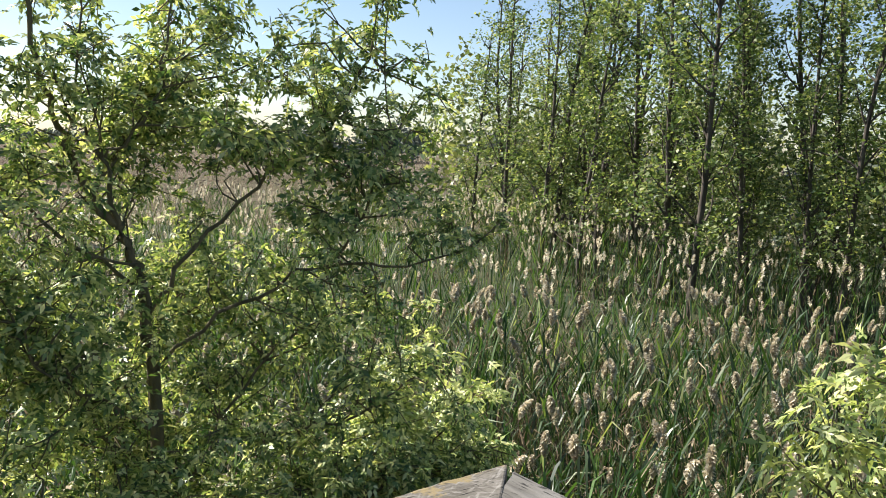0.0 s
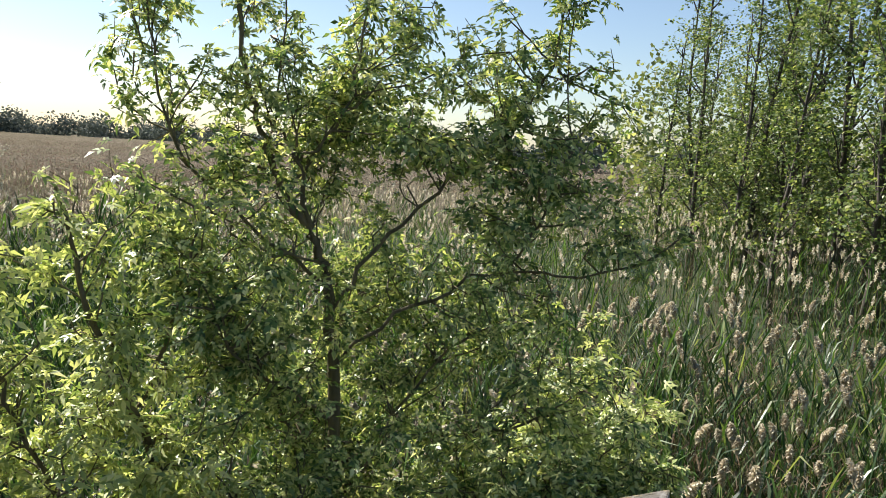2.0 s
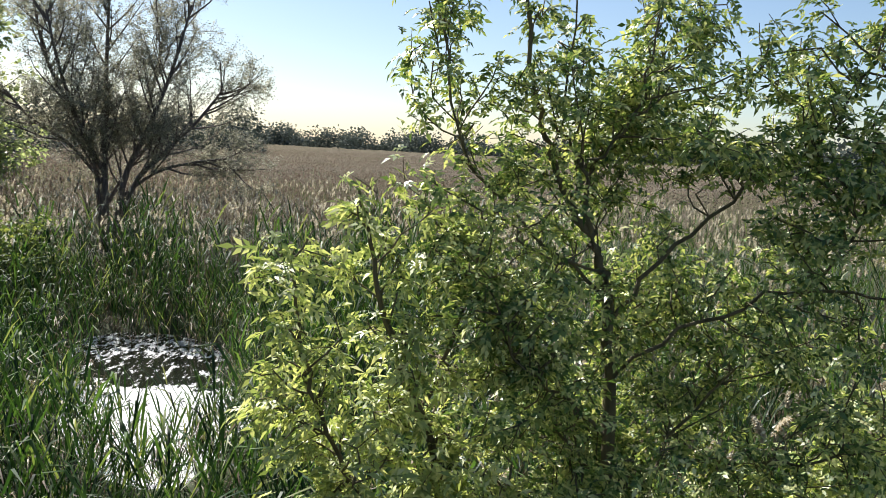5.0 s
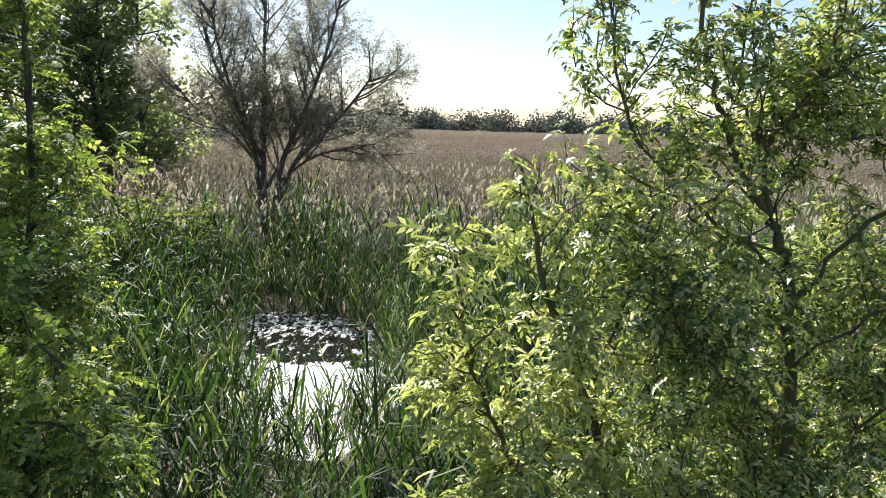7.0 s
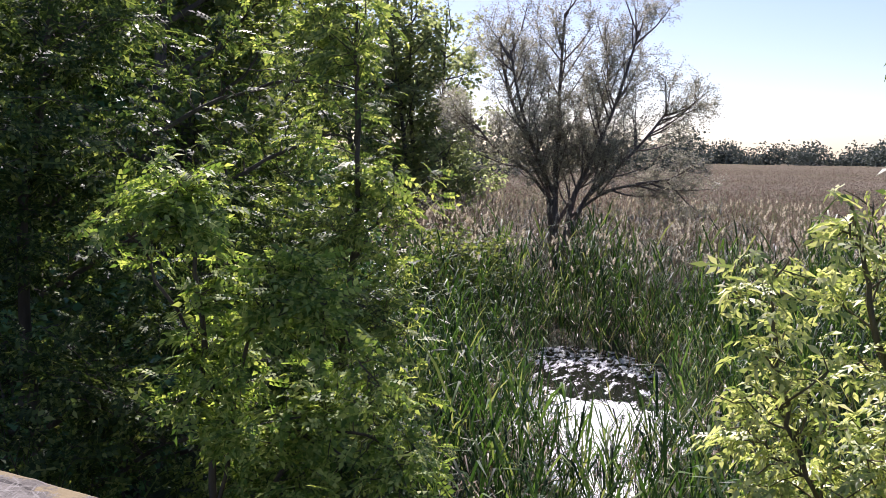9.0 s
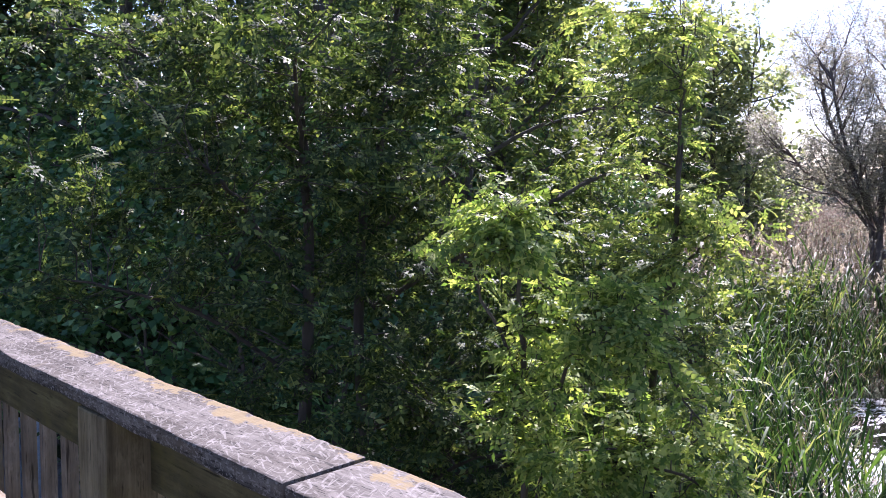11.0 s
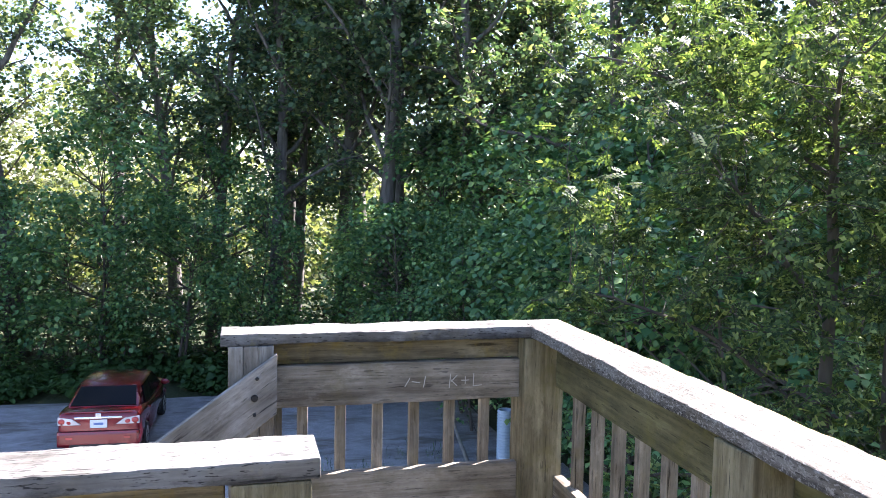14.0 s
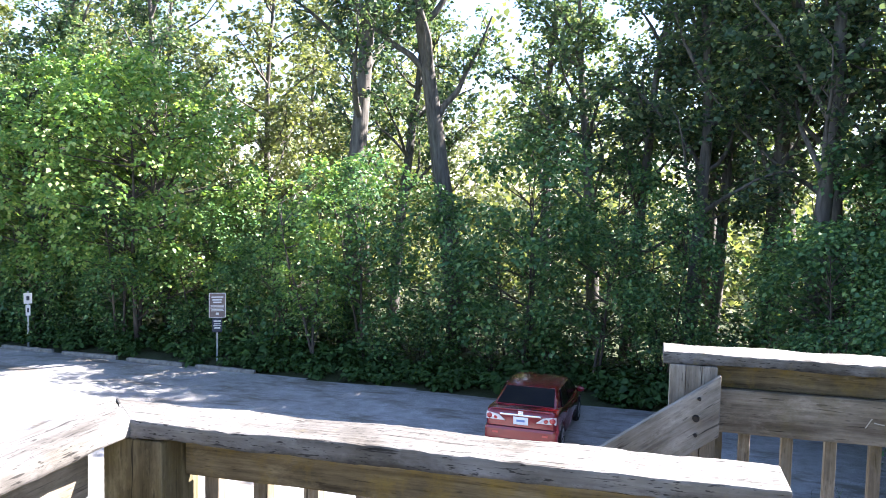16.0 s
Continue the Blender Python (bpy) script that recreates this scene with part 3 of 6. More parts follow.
def railing(label, corner_posts, caps, boards, balusters, cap_mat, cap_width=0.145):
    """One stretch of railing: caps, boards and balusters, each a part."""
    rail = thing("deck_railing", label, "railing", group="railings round the deck")
    for (a, b, mitre) in caps:
        plank("cap", rail, cap_mat, a, b, cap_width, 0.038, 0, 0.005, 90, 0.005, "sun-bleached cap board with cracks and lichen", mitre)
    for (a, b, h, th) in boards:
        plank("board", rail, WOOD_MOSSY if h < 0.1 else WOOD_ALGAE if h > 0.15 else WOOD_RAIL, a, b, th, h, 0, 0.004, 12, 0.002)
    for (x, y, s) in corner_posts:
        post(rail, x, y, s, -0.04, DECK - 0.02)
    for (x, y, z0, z1) in balusters:
        plank("baluster", rail, WOOD_RAIL, (x, y, z0), (x, y, z1), 0.034, 0.034, 0, 0.003)
    return rail


def post(parent, x, y, s, top, foot):
    """A square post with eased edges."""
    plank("post", parent, WOOD_POST, (x, y, foot), (x, y, top), s, s, 0, 0.006, 10, 0.002)


def row(n, a, b):
    return [a + (b - a) * k / (n - 1) for k in range(n)]


far_rail = railing("weathered grey wooden railing at the head of the stairs", [(-0.093, -0.078, 0.145)],
    [((-1.185, -0.064, -0.019), (-0.064, -0.064, -0.019), (0, 1))],
    [((-1.03, -0.06, -0.078), (-0.165, -0.06, -0.078), 0.078, 0.03), ((-1.03, -0.075, -0.19), (-0.165, -0.075, -0.19), 0.14, 0.038),
     ((-1.03, -0.07, -0.565), (-0.165, -0.07, -0.565), 0.14, 0.038)],
    [(x, -0.035, -0.93, -0.12) for x in row(6, -0.92, -0.277)] + [(-1.005, -0.035, -0.93, -0.12)], WOOD_CAP, 0.162)
end_post = thing("stair_post", "weathered wooden post of three planks at the stair head", "post")
for k, w in enumerate((-0.048, 0.0, 0.048)):
    plank("plank", end_post, WOOD_GREY, (-1.09 + w, -0.085, -5.9), (-1.09 + w, -0.085, -0.04), 0.046, 0.13, 0, 0.004, 20, 0.002)

R_POSTS = (-1.33, -2.72)
side_rail = railing("long weathered wooden railing with a lichen-spotted cap", [(-0.075, y, 0.14) for y in R_POSTS],
    [((-0.064, -0.064, -0.019), (-0.064, -2.02, -0.019), (-1, 0)), ((-0.064, -2.025, -0.021), (-0.064, -4.185, -0.019), (0, 1))],
    [((-0.035, a, z), (-0.035, b, z), h, 0.036) for a, b in ((-0.155, -1.255), (-1.405, -2.645), (-2.795, -4.11)) for z, h in ((-0.13, 0.16), (-0.6, 0.14))],
    [(-0.012, y, -0.96, -0.2) for a, b in ((-0.27, -1.16), (-1.50, -2.55), (-2.89, -4.01)) for y in row(7, a, b)], WOOD_CAP_STAINED, 0.162)
back_rail = railing("weathered wooden railing with a pale split cap", [(-0.075, -4.185, 0.14), (-2.33, -4.185, 0.14)],
    [((-0.074, -4.187, -0.019), (-2.33, -4.187, -0.019), (-1, 1))],
    [((-0.15, -4.22, z), (-2.25, -4.22, z), h, 0.036) for z, h in ((-0.13, 0.16), (-0.6, 0.14))],
    [(x, -4.245, -0.96, -0.2) for x in row(16, -0.24, -2.16)], WOOD_CAP)
left_rail = railing("sunlit weathered wooden railing with a bleached cap", [(-2.315, -2.72, 0.14)],
    [((-2.332, -4.185, -0.019), (-2.332, -1.289, -0.019), (-1, 1))],
    [((-2.36, a, z), (-2.36, b, z), h, 0.036) for a, b in ((-4.11, -2.80), (-2.645, -1.38)) for z, h in ((-0.105, 0.12), (-0.6, 0.14))],
    [(-2.385, y, -0.96, -0.15) for a, b in ((-4.03, -2.88), (-2.55, -1.46)) for y in row(10, a, b)], WOOD_CAP)
near_rail = railing("short weathered wooden railing beside the stairs, cap bleached white", [(-2.255, -1.285, 0.14), (-1.07, -1.285, 0.14)],
    [((-2.33, -1.287, -0.019), (-0.985, -1.287, -0.019), (-1, 0))],
    [((-2.18, -1.262, -0.088), (-1.15, -1.262, -0.088), 0.09, 0.036), ((-2.18, -1.262, -0.6), (-1.15, -1.262, -0.6), 0.14, 0.036)],
    [(x, -1.235, -0.96, -0.12) for x in row(9, -2.132, -1.2)], WOOD_CAP)

# scratched strokes on the broad board
scratch = thing("scratched_marks", "pale strokes scratched into the railing board", "graffiti", (-0.44, -0.0952, -0.19))
for dx, dz, ln, ang in ((-0.13, 0, 0.035, 60), (-0.10, 0.0, 0.03, -10), (-0.07, 0.0, 0.04, 80), (0.02, 0, 0.05, 85), (0.035, 0.008, 0.032, 45), (0.035, -0.008, 0.032, -45), (0.075, 0, 0.028, 0), (0.075, 0, 0.028, 90), (0.105, 0.0, 0.045, 88), (0.12, -0.02, 0.03, 5)):
    s = part("stroke", box_bm(ln, 0.0015, 0.003, 0), SCRATCH, scratch)
    s.matrix_basis = pose(dx, 0, dz, 0, -ang, 0)

# deck floor, beams, legs and the stairs down to the lot
floor = thing("deck_floor", "weathered grey plank floor of the viewing deck", "deck", kind="structure")
for k in range(29):
    y = -4.19 + 0.144 * k
    plank("floor_plank", floor, WOOD_GREY, (-2.40 if y < -1.25 else -1.02, y, DECK - 0.019), (0.0, y, DECK - 0.019), 0.138, 0.038, 0, 0.003)
for x in (-2.3, -1.2, -0.1):
    plank("beam", floor, WOOD_POST, (x, -4.2, DECK - 0.14), (x, -0.1 if x > -1.3 else -1.3, DECK - 0.14), 0.06, 0.2)
    for y in (-4.1, -1.32 if x < -1.3 else -0.16):
        plank("leg", floor, WOOD_POST, (x, y, -6.0), (x, y, DECK - 0.24), 0.14, 0.14)
stair = thing("stairs", "steep wooden stairs going down from the deck", "stairs")
RISE, RUN = 0.1858, 0.245
for k in range(25):
    plank("tread", stair, WOOD_GREY, (-1.16 - RUN * k, -1.16, DECK - RISE * (k + 1)), (-1.16 - RUN * k, -0.2, DECK - RISE * (k + 1)), 0.27, 0.038)
for y in (-0.165, -1.18):
    plank("stringer", stair, WOOD_GREY, (-1.0, y, DECK - 0.14), (-1.0 - RUN * 25.4, y, DECK - 0.14 - RISE * 25.4), 0.038, 0.24)
guard = plank("guard_board", stair, WOOD_GREY, (-1.01, -0.172, -0.155), (-1.009 - 0.360 * 17, -0.172, -0.155 - 0.263 * 17), 0.036, 0.155, 0, 0.004, 24, 0.002, "grey sloping guard board with dark bolts")
head_x = min(v.co.x for v in guard.data.vertices) + 0.02
for v in guard.data.vertices:
    if v.co.x < head_x:
        v.co.x -= 0.73 * v.co.z
for x, z in ((-1.08, -0.197), (-1.072, -0.135), (-1.08, -0.25)):
    s = 0.012 if z == -0.197 else 0.006
    bm = bmesh.new()
    bmesh.ops.create_cone(bm, cap_ends=True, segments=10, radius1=s, radius2=s * 0.8, depth=0.012)
    bmesh.ops.rotate(bm, cent=(0, 0, 0), matrix=Matrix.Rotation(radians(90), 3, "X"), verts=bm.verts)
    b = part("bolt", bm, BOLT, stair)
    b.location = (x, -0.194, z)
for k in range(5):
    x = -2.4 - 1.2 * k
    plank("guard_post", stair, WOOD_GREY, (x, -0.13, -1.2 - 0.76 * (x + 1.0) * -1 - 0.3), (x, -0.13, -0.12 - 0.73 * (-x - 1.0)), 0.09, 0.045)

# ---- trees close to the deck ----
def wood_mesh(name, lines, r0, r1, mat, sides=5, taper=None):
    sets = []
    for n, line in enumerate(lines):
        a, b = (taper[n] if taper else (r0, r1))
        sets.append(tube(line, np.linspace(a, b, len(line)), sides))
    v, q = joined(sets)
    return raw_mesh(name, v, q, [mat], smooth=True)


def tree_of_limbs(name, label, trunks, limbs, rng, leaf, template, size, bark, shoots=(6, 0.5), twigs=(6, 0.28), per=16, droop=0.3, lift=0.1, fill=()):
    """A tree from a few main lines: trunks and limbs are parts, fine twigs one part, leaves the crown."""
    base = np.array(trunks[0][0][0], float)
    tree = thing(name, label, "tree", tuple(base))
    lines = []
    for pts, r0, r1 in trunks:
        line = bezier_line(pts, 5 * len(pts)) - base
        line[1:-1] += rng.normal(0, 0.008, line[1:-1].shape)
        part("trunk", raw_mesh("trunk", *tube(line, np.linspace(r0, r1, len(line)), 8), [bark], smooth=True), None, tree)
        lines.append(line[len(line) // 3:])
    for pts, r0, r1 in limbs:
        line = bezier_line(pts, 4 * len(pts)) - base
        line[1:-1] += rng.normal(0, 0.012, line[1:-1].shape)
        part("limb", raw_mesh("limb", *tube(line, np.linspace(r0, r1, len(line)), 6), [bark], smooth=True), None, tree)
        lines.append(line)
    sh = limbs_of(rng, lines, shoots[0], shoots[1], 0.22, lift)
    every = np.concatenate(lines)
    for c, radii, n in fill:
        for s in unit(rng.normal(0, 1, (n, 3))) * (rng.random((n, 1)) ** 0.45) * radii + np.array(c) - base:
            gap = np.linalg.norm(every - s, axis=1)
            foot = every[np.argmin(gap + 0.5 * np.maximum(every[:, 2] - s[2] + 0.15, 0))]
            line = np.linspace(foot, s, 6)
            line[1:-1] += rng.normal(0, 0.025, (4, 3)) + np.array((0, 0, 0.05)) * np.sin(np.linspace(0.6, 2.5, 4))[:, None]
            sh.append(line)
    tw = limbs_of(rng, sh, twigs[0], twigs[1], 0.25, lift * 0.5, 0.35)
    tagged(part("twigwork", raw_mesh("twigwork", *joined([tube(l, np.linspace(0.0042, 0.0025, len(l)), 4) for l in sh] + [tube(l[::2], np.linspace(0.003, 0.0015, 3), 3) for l in tw]), [bark]), None, tree), kind="stuff")
    a = leaves_on(rng, tw + sh + [l[2 * len(l) // 3:] for l in lines], per, template, size, 0.03, droop, 0.75, 0.3)
    part("crown", raw_mesh("crown", *a, [leaf]), None, tree)
    return tree


rng = np.random.default_rng(3)
ELDER = compound(2, 0.056, 0.038, 0.25, 50, True)
YOUNG = compound(2, 0.066, 0.046, 0.20, 45, True)
WALNUT = compound(4, 0.135, 0.042, 0.30, 62, True)

tree_of_limbs("box_elder_tree", "slender box elder with light green feathered leaves", [
    ([(2.45, -4.5, -5.9), (2.40, -4.46, -3.5), (2.36, -4.42, -0.71), (2.37, -4.40, -0.33), (2.38, -4.36, -0.02), (2.40, -4.29, 0.14), (2.43, -4.19, 0.30), (2.45, -4.11, 0.51), (2.47, -4.03, 0.80), (2.5, -3.95, 1.4)], 0.034, 0.007)],
    [([(2.40, -4.29, 0.14), (2.36, -4.24, 0.40), (2.37, -4.20, 0.47), (2.39, -4.15, 0.62), (2.42, -4.18, 1.2)], 0.011, 0.003),
     ([(2.36, -4.24, 0.42), (2.30, -4.36, 0.56), (2.28, -4.45, 0.85), (2.3, -4.5, 1.4)], 0.008, 0.003),
     ([(2.36, -4.40, -0.2), (2.25, -4.58, 0.10), (2.14, -4.83, 0.37), (2.05, -4.99, 0.50), (1.98, -5.11, 0.72), (1.95, -5.2, 1.1)], 0.011, 0.003),
     ([(2.36, -4.41, -0.45), (2.21, -4.69, -0.17), (2.04, -5.02, -0.02), (1.79, -5.39, 0.03), (1.68, -5.52, 0.10)], 0.010, 0.003),
     ([(2.04, -5.02, -0.02), (1.99, -5.10, 0.10), (1.92, -5.20, 0.34), (1.90, -5.24, 0.56), (1.92, -5.22, 1.15)], 0.007, 0.003),
     ([(2.37, -4.41, -0.9), (2.2, -4.8, -0.75), (2.0, -5.15, -0.65), (1.9, -5.4, -0.5)], 0.009, 0.003),
     ([(2.37, -4.42, -1.6), (2.1, -4.7, -1.2), (1.95, -4.95, -1.0), (1.8, -5.1, -0.95)], 0.009, 0.003),
     ([(2.37, -4.41, -0.7), (2.2, -4.2, -0.5), (2.05, -3.95, -0.3), (2.0, -3.85, -0.1)], 0.008, 0.003),
     ([(2.4, -4.44, -1.4), (2.15, -4.3, -1.1), (1.95, -4.2, -0.95), (1.85, -4.1, -0.85)], 0.008, 0.003),
     ([(2.38, -4.36, -0.1), (2.5, -4.0, 0.2), (2.45, -3.75, 0.5), (2.4, -3.65, 0.95), (2.4, -3.6, 1.3)], 0.009, 0.003),
     ([(2.42, -4.45, -2.6), (2.1, -4.35, -1.9), (1.85, -4.3, -1.5), (1.7, -4.25, -1.3)], 0.008, 0.003),
     ([(2.42, -4.45, -2.4), (2.1, -4.75, -1.7), (1.85, -4.95, -1.4), (1.7, -5.05, -1.25)], 0.008, 0.003),
     ([(2.42, -4.45, -2.0), (2.3, -4.9, -1.4), (2.15, -5.3, -1.1), (2.0, -5.55, -0.95)], 0.008, 0.003),
     ([(2.4, -4.44, -1.2), (2.4, -4.8, -0.6), (2.4, -5.1, -0.35), (2.35, -5.35, -0.3)], 0.008, 0.003),
     ([(2.4, -4.44, -1.0), (2.5, -4.1, -0.5), (2.5, -3.9, -0.2), (2.5, -3.75, 0.0)], 0.008, 0.003),
     ([(2.4, -4.44, -1.8), (2.15, -4.1, -1.3), (2.0, -3.9, -1.15), (1.9, -3.8, -1.1)], 0.008, 0.003),
     ([(2.38, -4.4, -0.5), (2.55, -4.5, -0.35), (2.7, -4.6, -0.25), (2.8, -4.65, -0.2)], 0.007, 0.003),
     ([(2.38, -4.36, 0.0), (2.25, -4.1, 0.05), (2.15, -3.95, 0.15), (2.1, -3.85, 0.25)], 0.007, 0.003),
     ([(2.4, -4.2, 0.3), (2.6, -4.5, 0.6), (2.7, -4.7, 1.0), (2.75, -4.8, 1.5)], 0.008, 0.003)],
    rng, LEAF_ELDER, ELDER, 0.80, BARK_GREEN, (6, 0.45), (5.5, 0.2), 48, 0.12, 0.1,
    [((2.55, -4.4, 0.55), (0.28, 1.0, 0.95), 84), ((1.95, -5.2, 0.35), (0.2, 0.55, 0.75), 28), ((2.05, -4.6, -0.95), (0.25, 1.0, 0.6), 38), ((2.6, -4.7, -0.3), (0.2, 0.9, 0.4), 30), ((1.8, -5.3, -1.05), (0.2, 0.7, 0.5), 50), ((2.25, -3.9, -0.3), (0.2, 0.5, 0.6), 30), ((2.75, -4.6, -1.0), (0.3, 0.8, 0.7), 64), ((2.2, -4.45, -1.15), (0.15, 0.35, 0.4), 30)])
tree_of_limbs("box_elder_sapling", "multi-stemmed young box elder with pale yellow-green leaves", [
    ([(2.3, -3.8, -5.9), (2.2, -3.75, -2.5), (2.16, -3.69, -0.89), (2.18, -3.51, -0.35), (2.18, -3.41, 0.0), (2.18, -3.34, 0.30)], 0.026, 0.005)],
    [([(2.18, -3.72, -1.6), (2.1, -3.4, -0.9), (2.05, -3.2, -0.45), (2.03, -3.12, -0.1), (2.02, -3.1, 0.06)], 0.012, 0.004),
     ([(2.2, -3.75, -2.2), (2.05, -3.6, -1.4), (1.95, -3.45, -0.95), (1.9, -3.35, -0.7)], 0.012, 0.004),
     ([(2.2, -3.75, -2.3), (2.1, -3.9, -1.5), (1.95, -3.9, -1.0), (1.9, -3.9, -0.75)], 0.012, 0.004),
     ([(2.18, -3.55, -0.6), (2.2, -3.75, -0.2), (2.2, -3.8, 0.1), (2.2, -3.8, 0.25)], 0.01, 0.003)],
    rng, LEAF_YOUNG, YOUNG, 0.84, BARK_GREEN, (6, 0.3), (5, 0.16), 38, 0.2, 0.1,
    [((2.1, -3.45, -0.6), (0.22, 0.55, 0.7), 54), ((1.95, -3.75, -1.15), (0.15, 0.75, 0.5), 40)])
tree_of_limbs("box_elder_sapling", "young box elder in full sun with yellow-green leaves", [
    ([(0.1, -6.6, -5.9), (0.15, -6.5, -2.5), (0.2, -6.4, -0.9), (0.22, -6.35, -0.25)], 0.03, 0.005)],
    [([(0.15, -6.5, -2.2), (0.3, -6.3, -1.2), (0.4, -6.15, -0.7), (0.42, -6.1, -0.45)], 0.012, 0.004),
     ([(0.15, -6.5, -2.0), (-0.1, -6.4, -1.2), (-0.3, -6.3, -0.7), (-0.4, -6.3, -0.4)], 0.012, 0.004),
     ([(0.15, -6.5, -1.6), (0.35, -6.6, -1.0), (0.5, -6.6, -0.6), (0.55, -6.6, -0.4)], 0.012, 0.004)],
    rng, LEAF_YOUNG, YOUNG, 1.0, BARK_GREEN, (7, 0.3), (5, 0.16), 26, 0.2, 0.1,
    [((0.2, -6.35, -0.9), (0.5, 0.4, 0.65), 60)])
tree_of_limbs("walnut_tree", "broad young walnut with long feathered leaves, shade put into their dark colour", [
    ([(3.05, 2.35, -5.9), (3.0, 2.25, -3.0), (3.02, 2.19, -0.34), (2.98, 2.2, 1.0), (3.0, 2.3, 2.3)], 0.075, 0.012),
    ([(3.5, 1.9, -5.9), (3.42, 1.9, -3.0), (3.33, 1.93, -0.33), (3.5, 1.85, 0.9), (3.7, 1.8, 2.4)], 0.065, 0.012)],
    [([(3.4, 1.9, -2.4), (3.3, 0.8, -1.6), (3.2, -0.2, -1.2), (3.3, -0.9, -1.4)], 0.02, 0.006),
     ([(3.45, 1.9, -0.6), (4.4, 1.0, 0.2), (5.0, 0.5, 0.6), (5.4, 0.25, 0.55)], 0.025, 0.006),
     ([(3.45, 1.9, 0.0), (4.5, 1.3, 0.8), (5.3, 0.7, 1.1), (5.8, 0.4, 1.0)], 0.025, 0.006),
     ([(3.45, 1.9, -1.6), (4.4, 0.8, -0.8), (4.9, 0.35, -0.5), (5.2, 0.1, -0.7)], 0.025, 0.006),
     ([(3.45, 1.9, -3.0), (4.2, 0.7, -2.2), (4.6, 0.3, -1.9), (4.9, -0.1, -2.2)], 0.025, 0.006),
     ([(3.45, 1.9, -2.2), (4.0, 0.6, -1.6), (4.1, 0.1, -1.3), (4.1, -0.4, -1.4)], 0.022, 0.006),
     ([(3.0, 2.2, -0.4), (2.3, 1.9, 0.2), (1.8, 1.6, 0.5), (1.5, 1.3, 0.55)], 0.02, 0.006),
     ([(3.0, 2.2, 0.2), (2.5, 1.6, 0.9), (2.2, 1.2, 1.2), (2.1, 0.9, 1.25)], 0.02, 0.006),
     ([(3.0, 2.2, -1.2), (2.2, 2.3, -0.6), (1.5, 2.3, -0.3), (1.0, 2.3, -0.2)], 0.02, 0.006),
     ([(3.0, 2.2, -2.0), (2.2, 1.9, -1.5), (1.5, 1.7, -1.3), (1.1, 1.6, -1.3)], 0.02, 0.006),
     ([(3.0, 2.2, 0.6), (2.4, 2.8, 1.2), (1.9, 3.3, 1.5), (1.6, 3.6, 1.6)], 0.02, 0.006),
     ([(3.5, 1.9, 0.9), (4.2, 2.2, 1.5), (4.7, 2.4, 2.0), (5.0, 2.5, 2.3)], 0.02, 0.006),
     ([(3.1, 2.2, -2.6), (2.7, 1.4, -2.1), (2.4, 0.6, -1.9), (2.3, 0.0, -2.0)], 0.02, 0.006)],
    rng, LEAF_WALNUT_SHADE, WALNUT, 1.0, BARK_DARK, (4.5, 0.6), (4, 0.28), 17, 0.08, 0.1,
    [((3.5, 1.9, 0.2), (1.9, 1.5, 1.8), 200), ((2.9, 1.1, -1.5), (1.1, 1.2, 1.1), 90), ((4.7, 1.0, -0.7), (0.9, 0.75, 1.4), 90), ((3.2, 2.2, 1.6), (2.0, 1.6, 0.9), 70), ((2.0, 2.4, 0.6), (1.0, 0.9, 1.2), 60)])

# sunlight on these sprays is painted into the leaf colour
tree_of_limbs("walnut_sapling", "young walnut with bright yellow-green leaves, sunlight put into their colour", [
    ([(2.9, -0.15, -5.9), (2.85, -0.2, -3.0), (2.75, -0.25, -1.2), (2.62, -0.28, -0.3), (2.55, -0.28, 0.30)], 0.035, 0.006)],
    [([(2.78, -0.25, -1.5), (2.7, -0.55, -0.55), (2.72, -0.8, -0.3), (2.78, -1.0, -0.42), (2.88, -1.25, -0.8)], 0.014, 0.004),
     ([(2.8, -0.22, -2.0), (2.85, -0.7, -1.2), (2.95, -1.1, -1.05), (3.1, -1.35, -1.3)], 0.014, 0.004),
     ([(2.7, -0.27, -0.8), (2.5, -0.05, -0.1), (2.42, 0.1, 0.08), (2.4, 0.2, 0.1)], 0.012, 0.004)],
    rng, LEAF_WALNUT_SUN, WALNUT, 0.95, BARK_DARK, (4.5, 0.2), (5, 0.14), 20, 0.02, 0.1,
    [((2.5, -0.26, 0.16), (0.2, 0.40, 0.2), 34), ((2.72, -0.7, -0.3), (0.16, 0.42, 0.26), 34), ((2.6, -0.4, -0.8), (0.3, 0.5, 0.35), 24), ((2.85, -0.75, -1.15), (0.35, 0.75, 0.5), 44)])
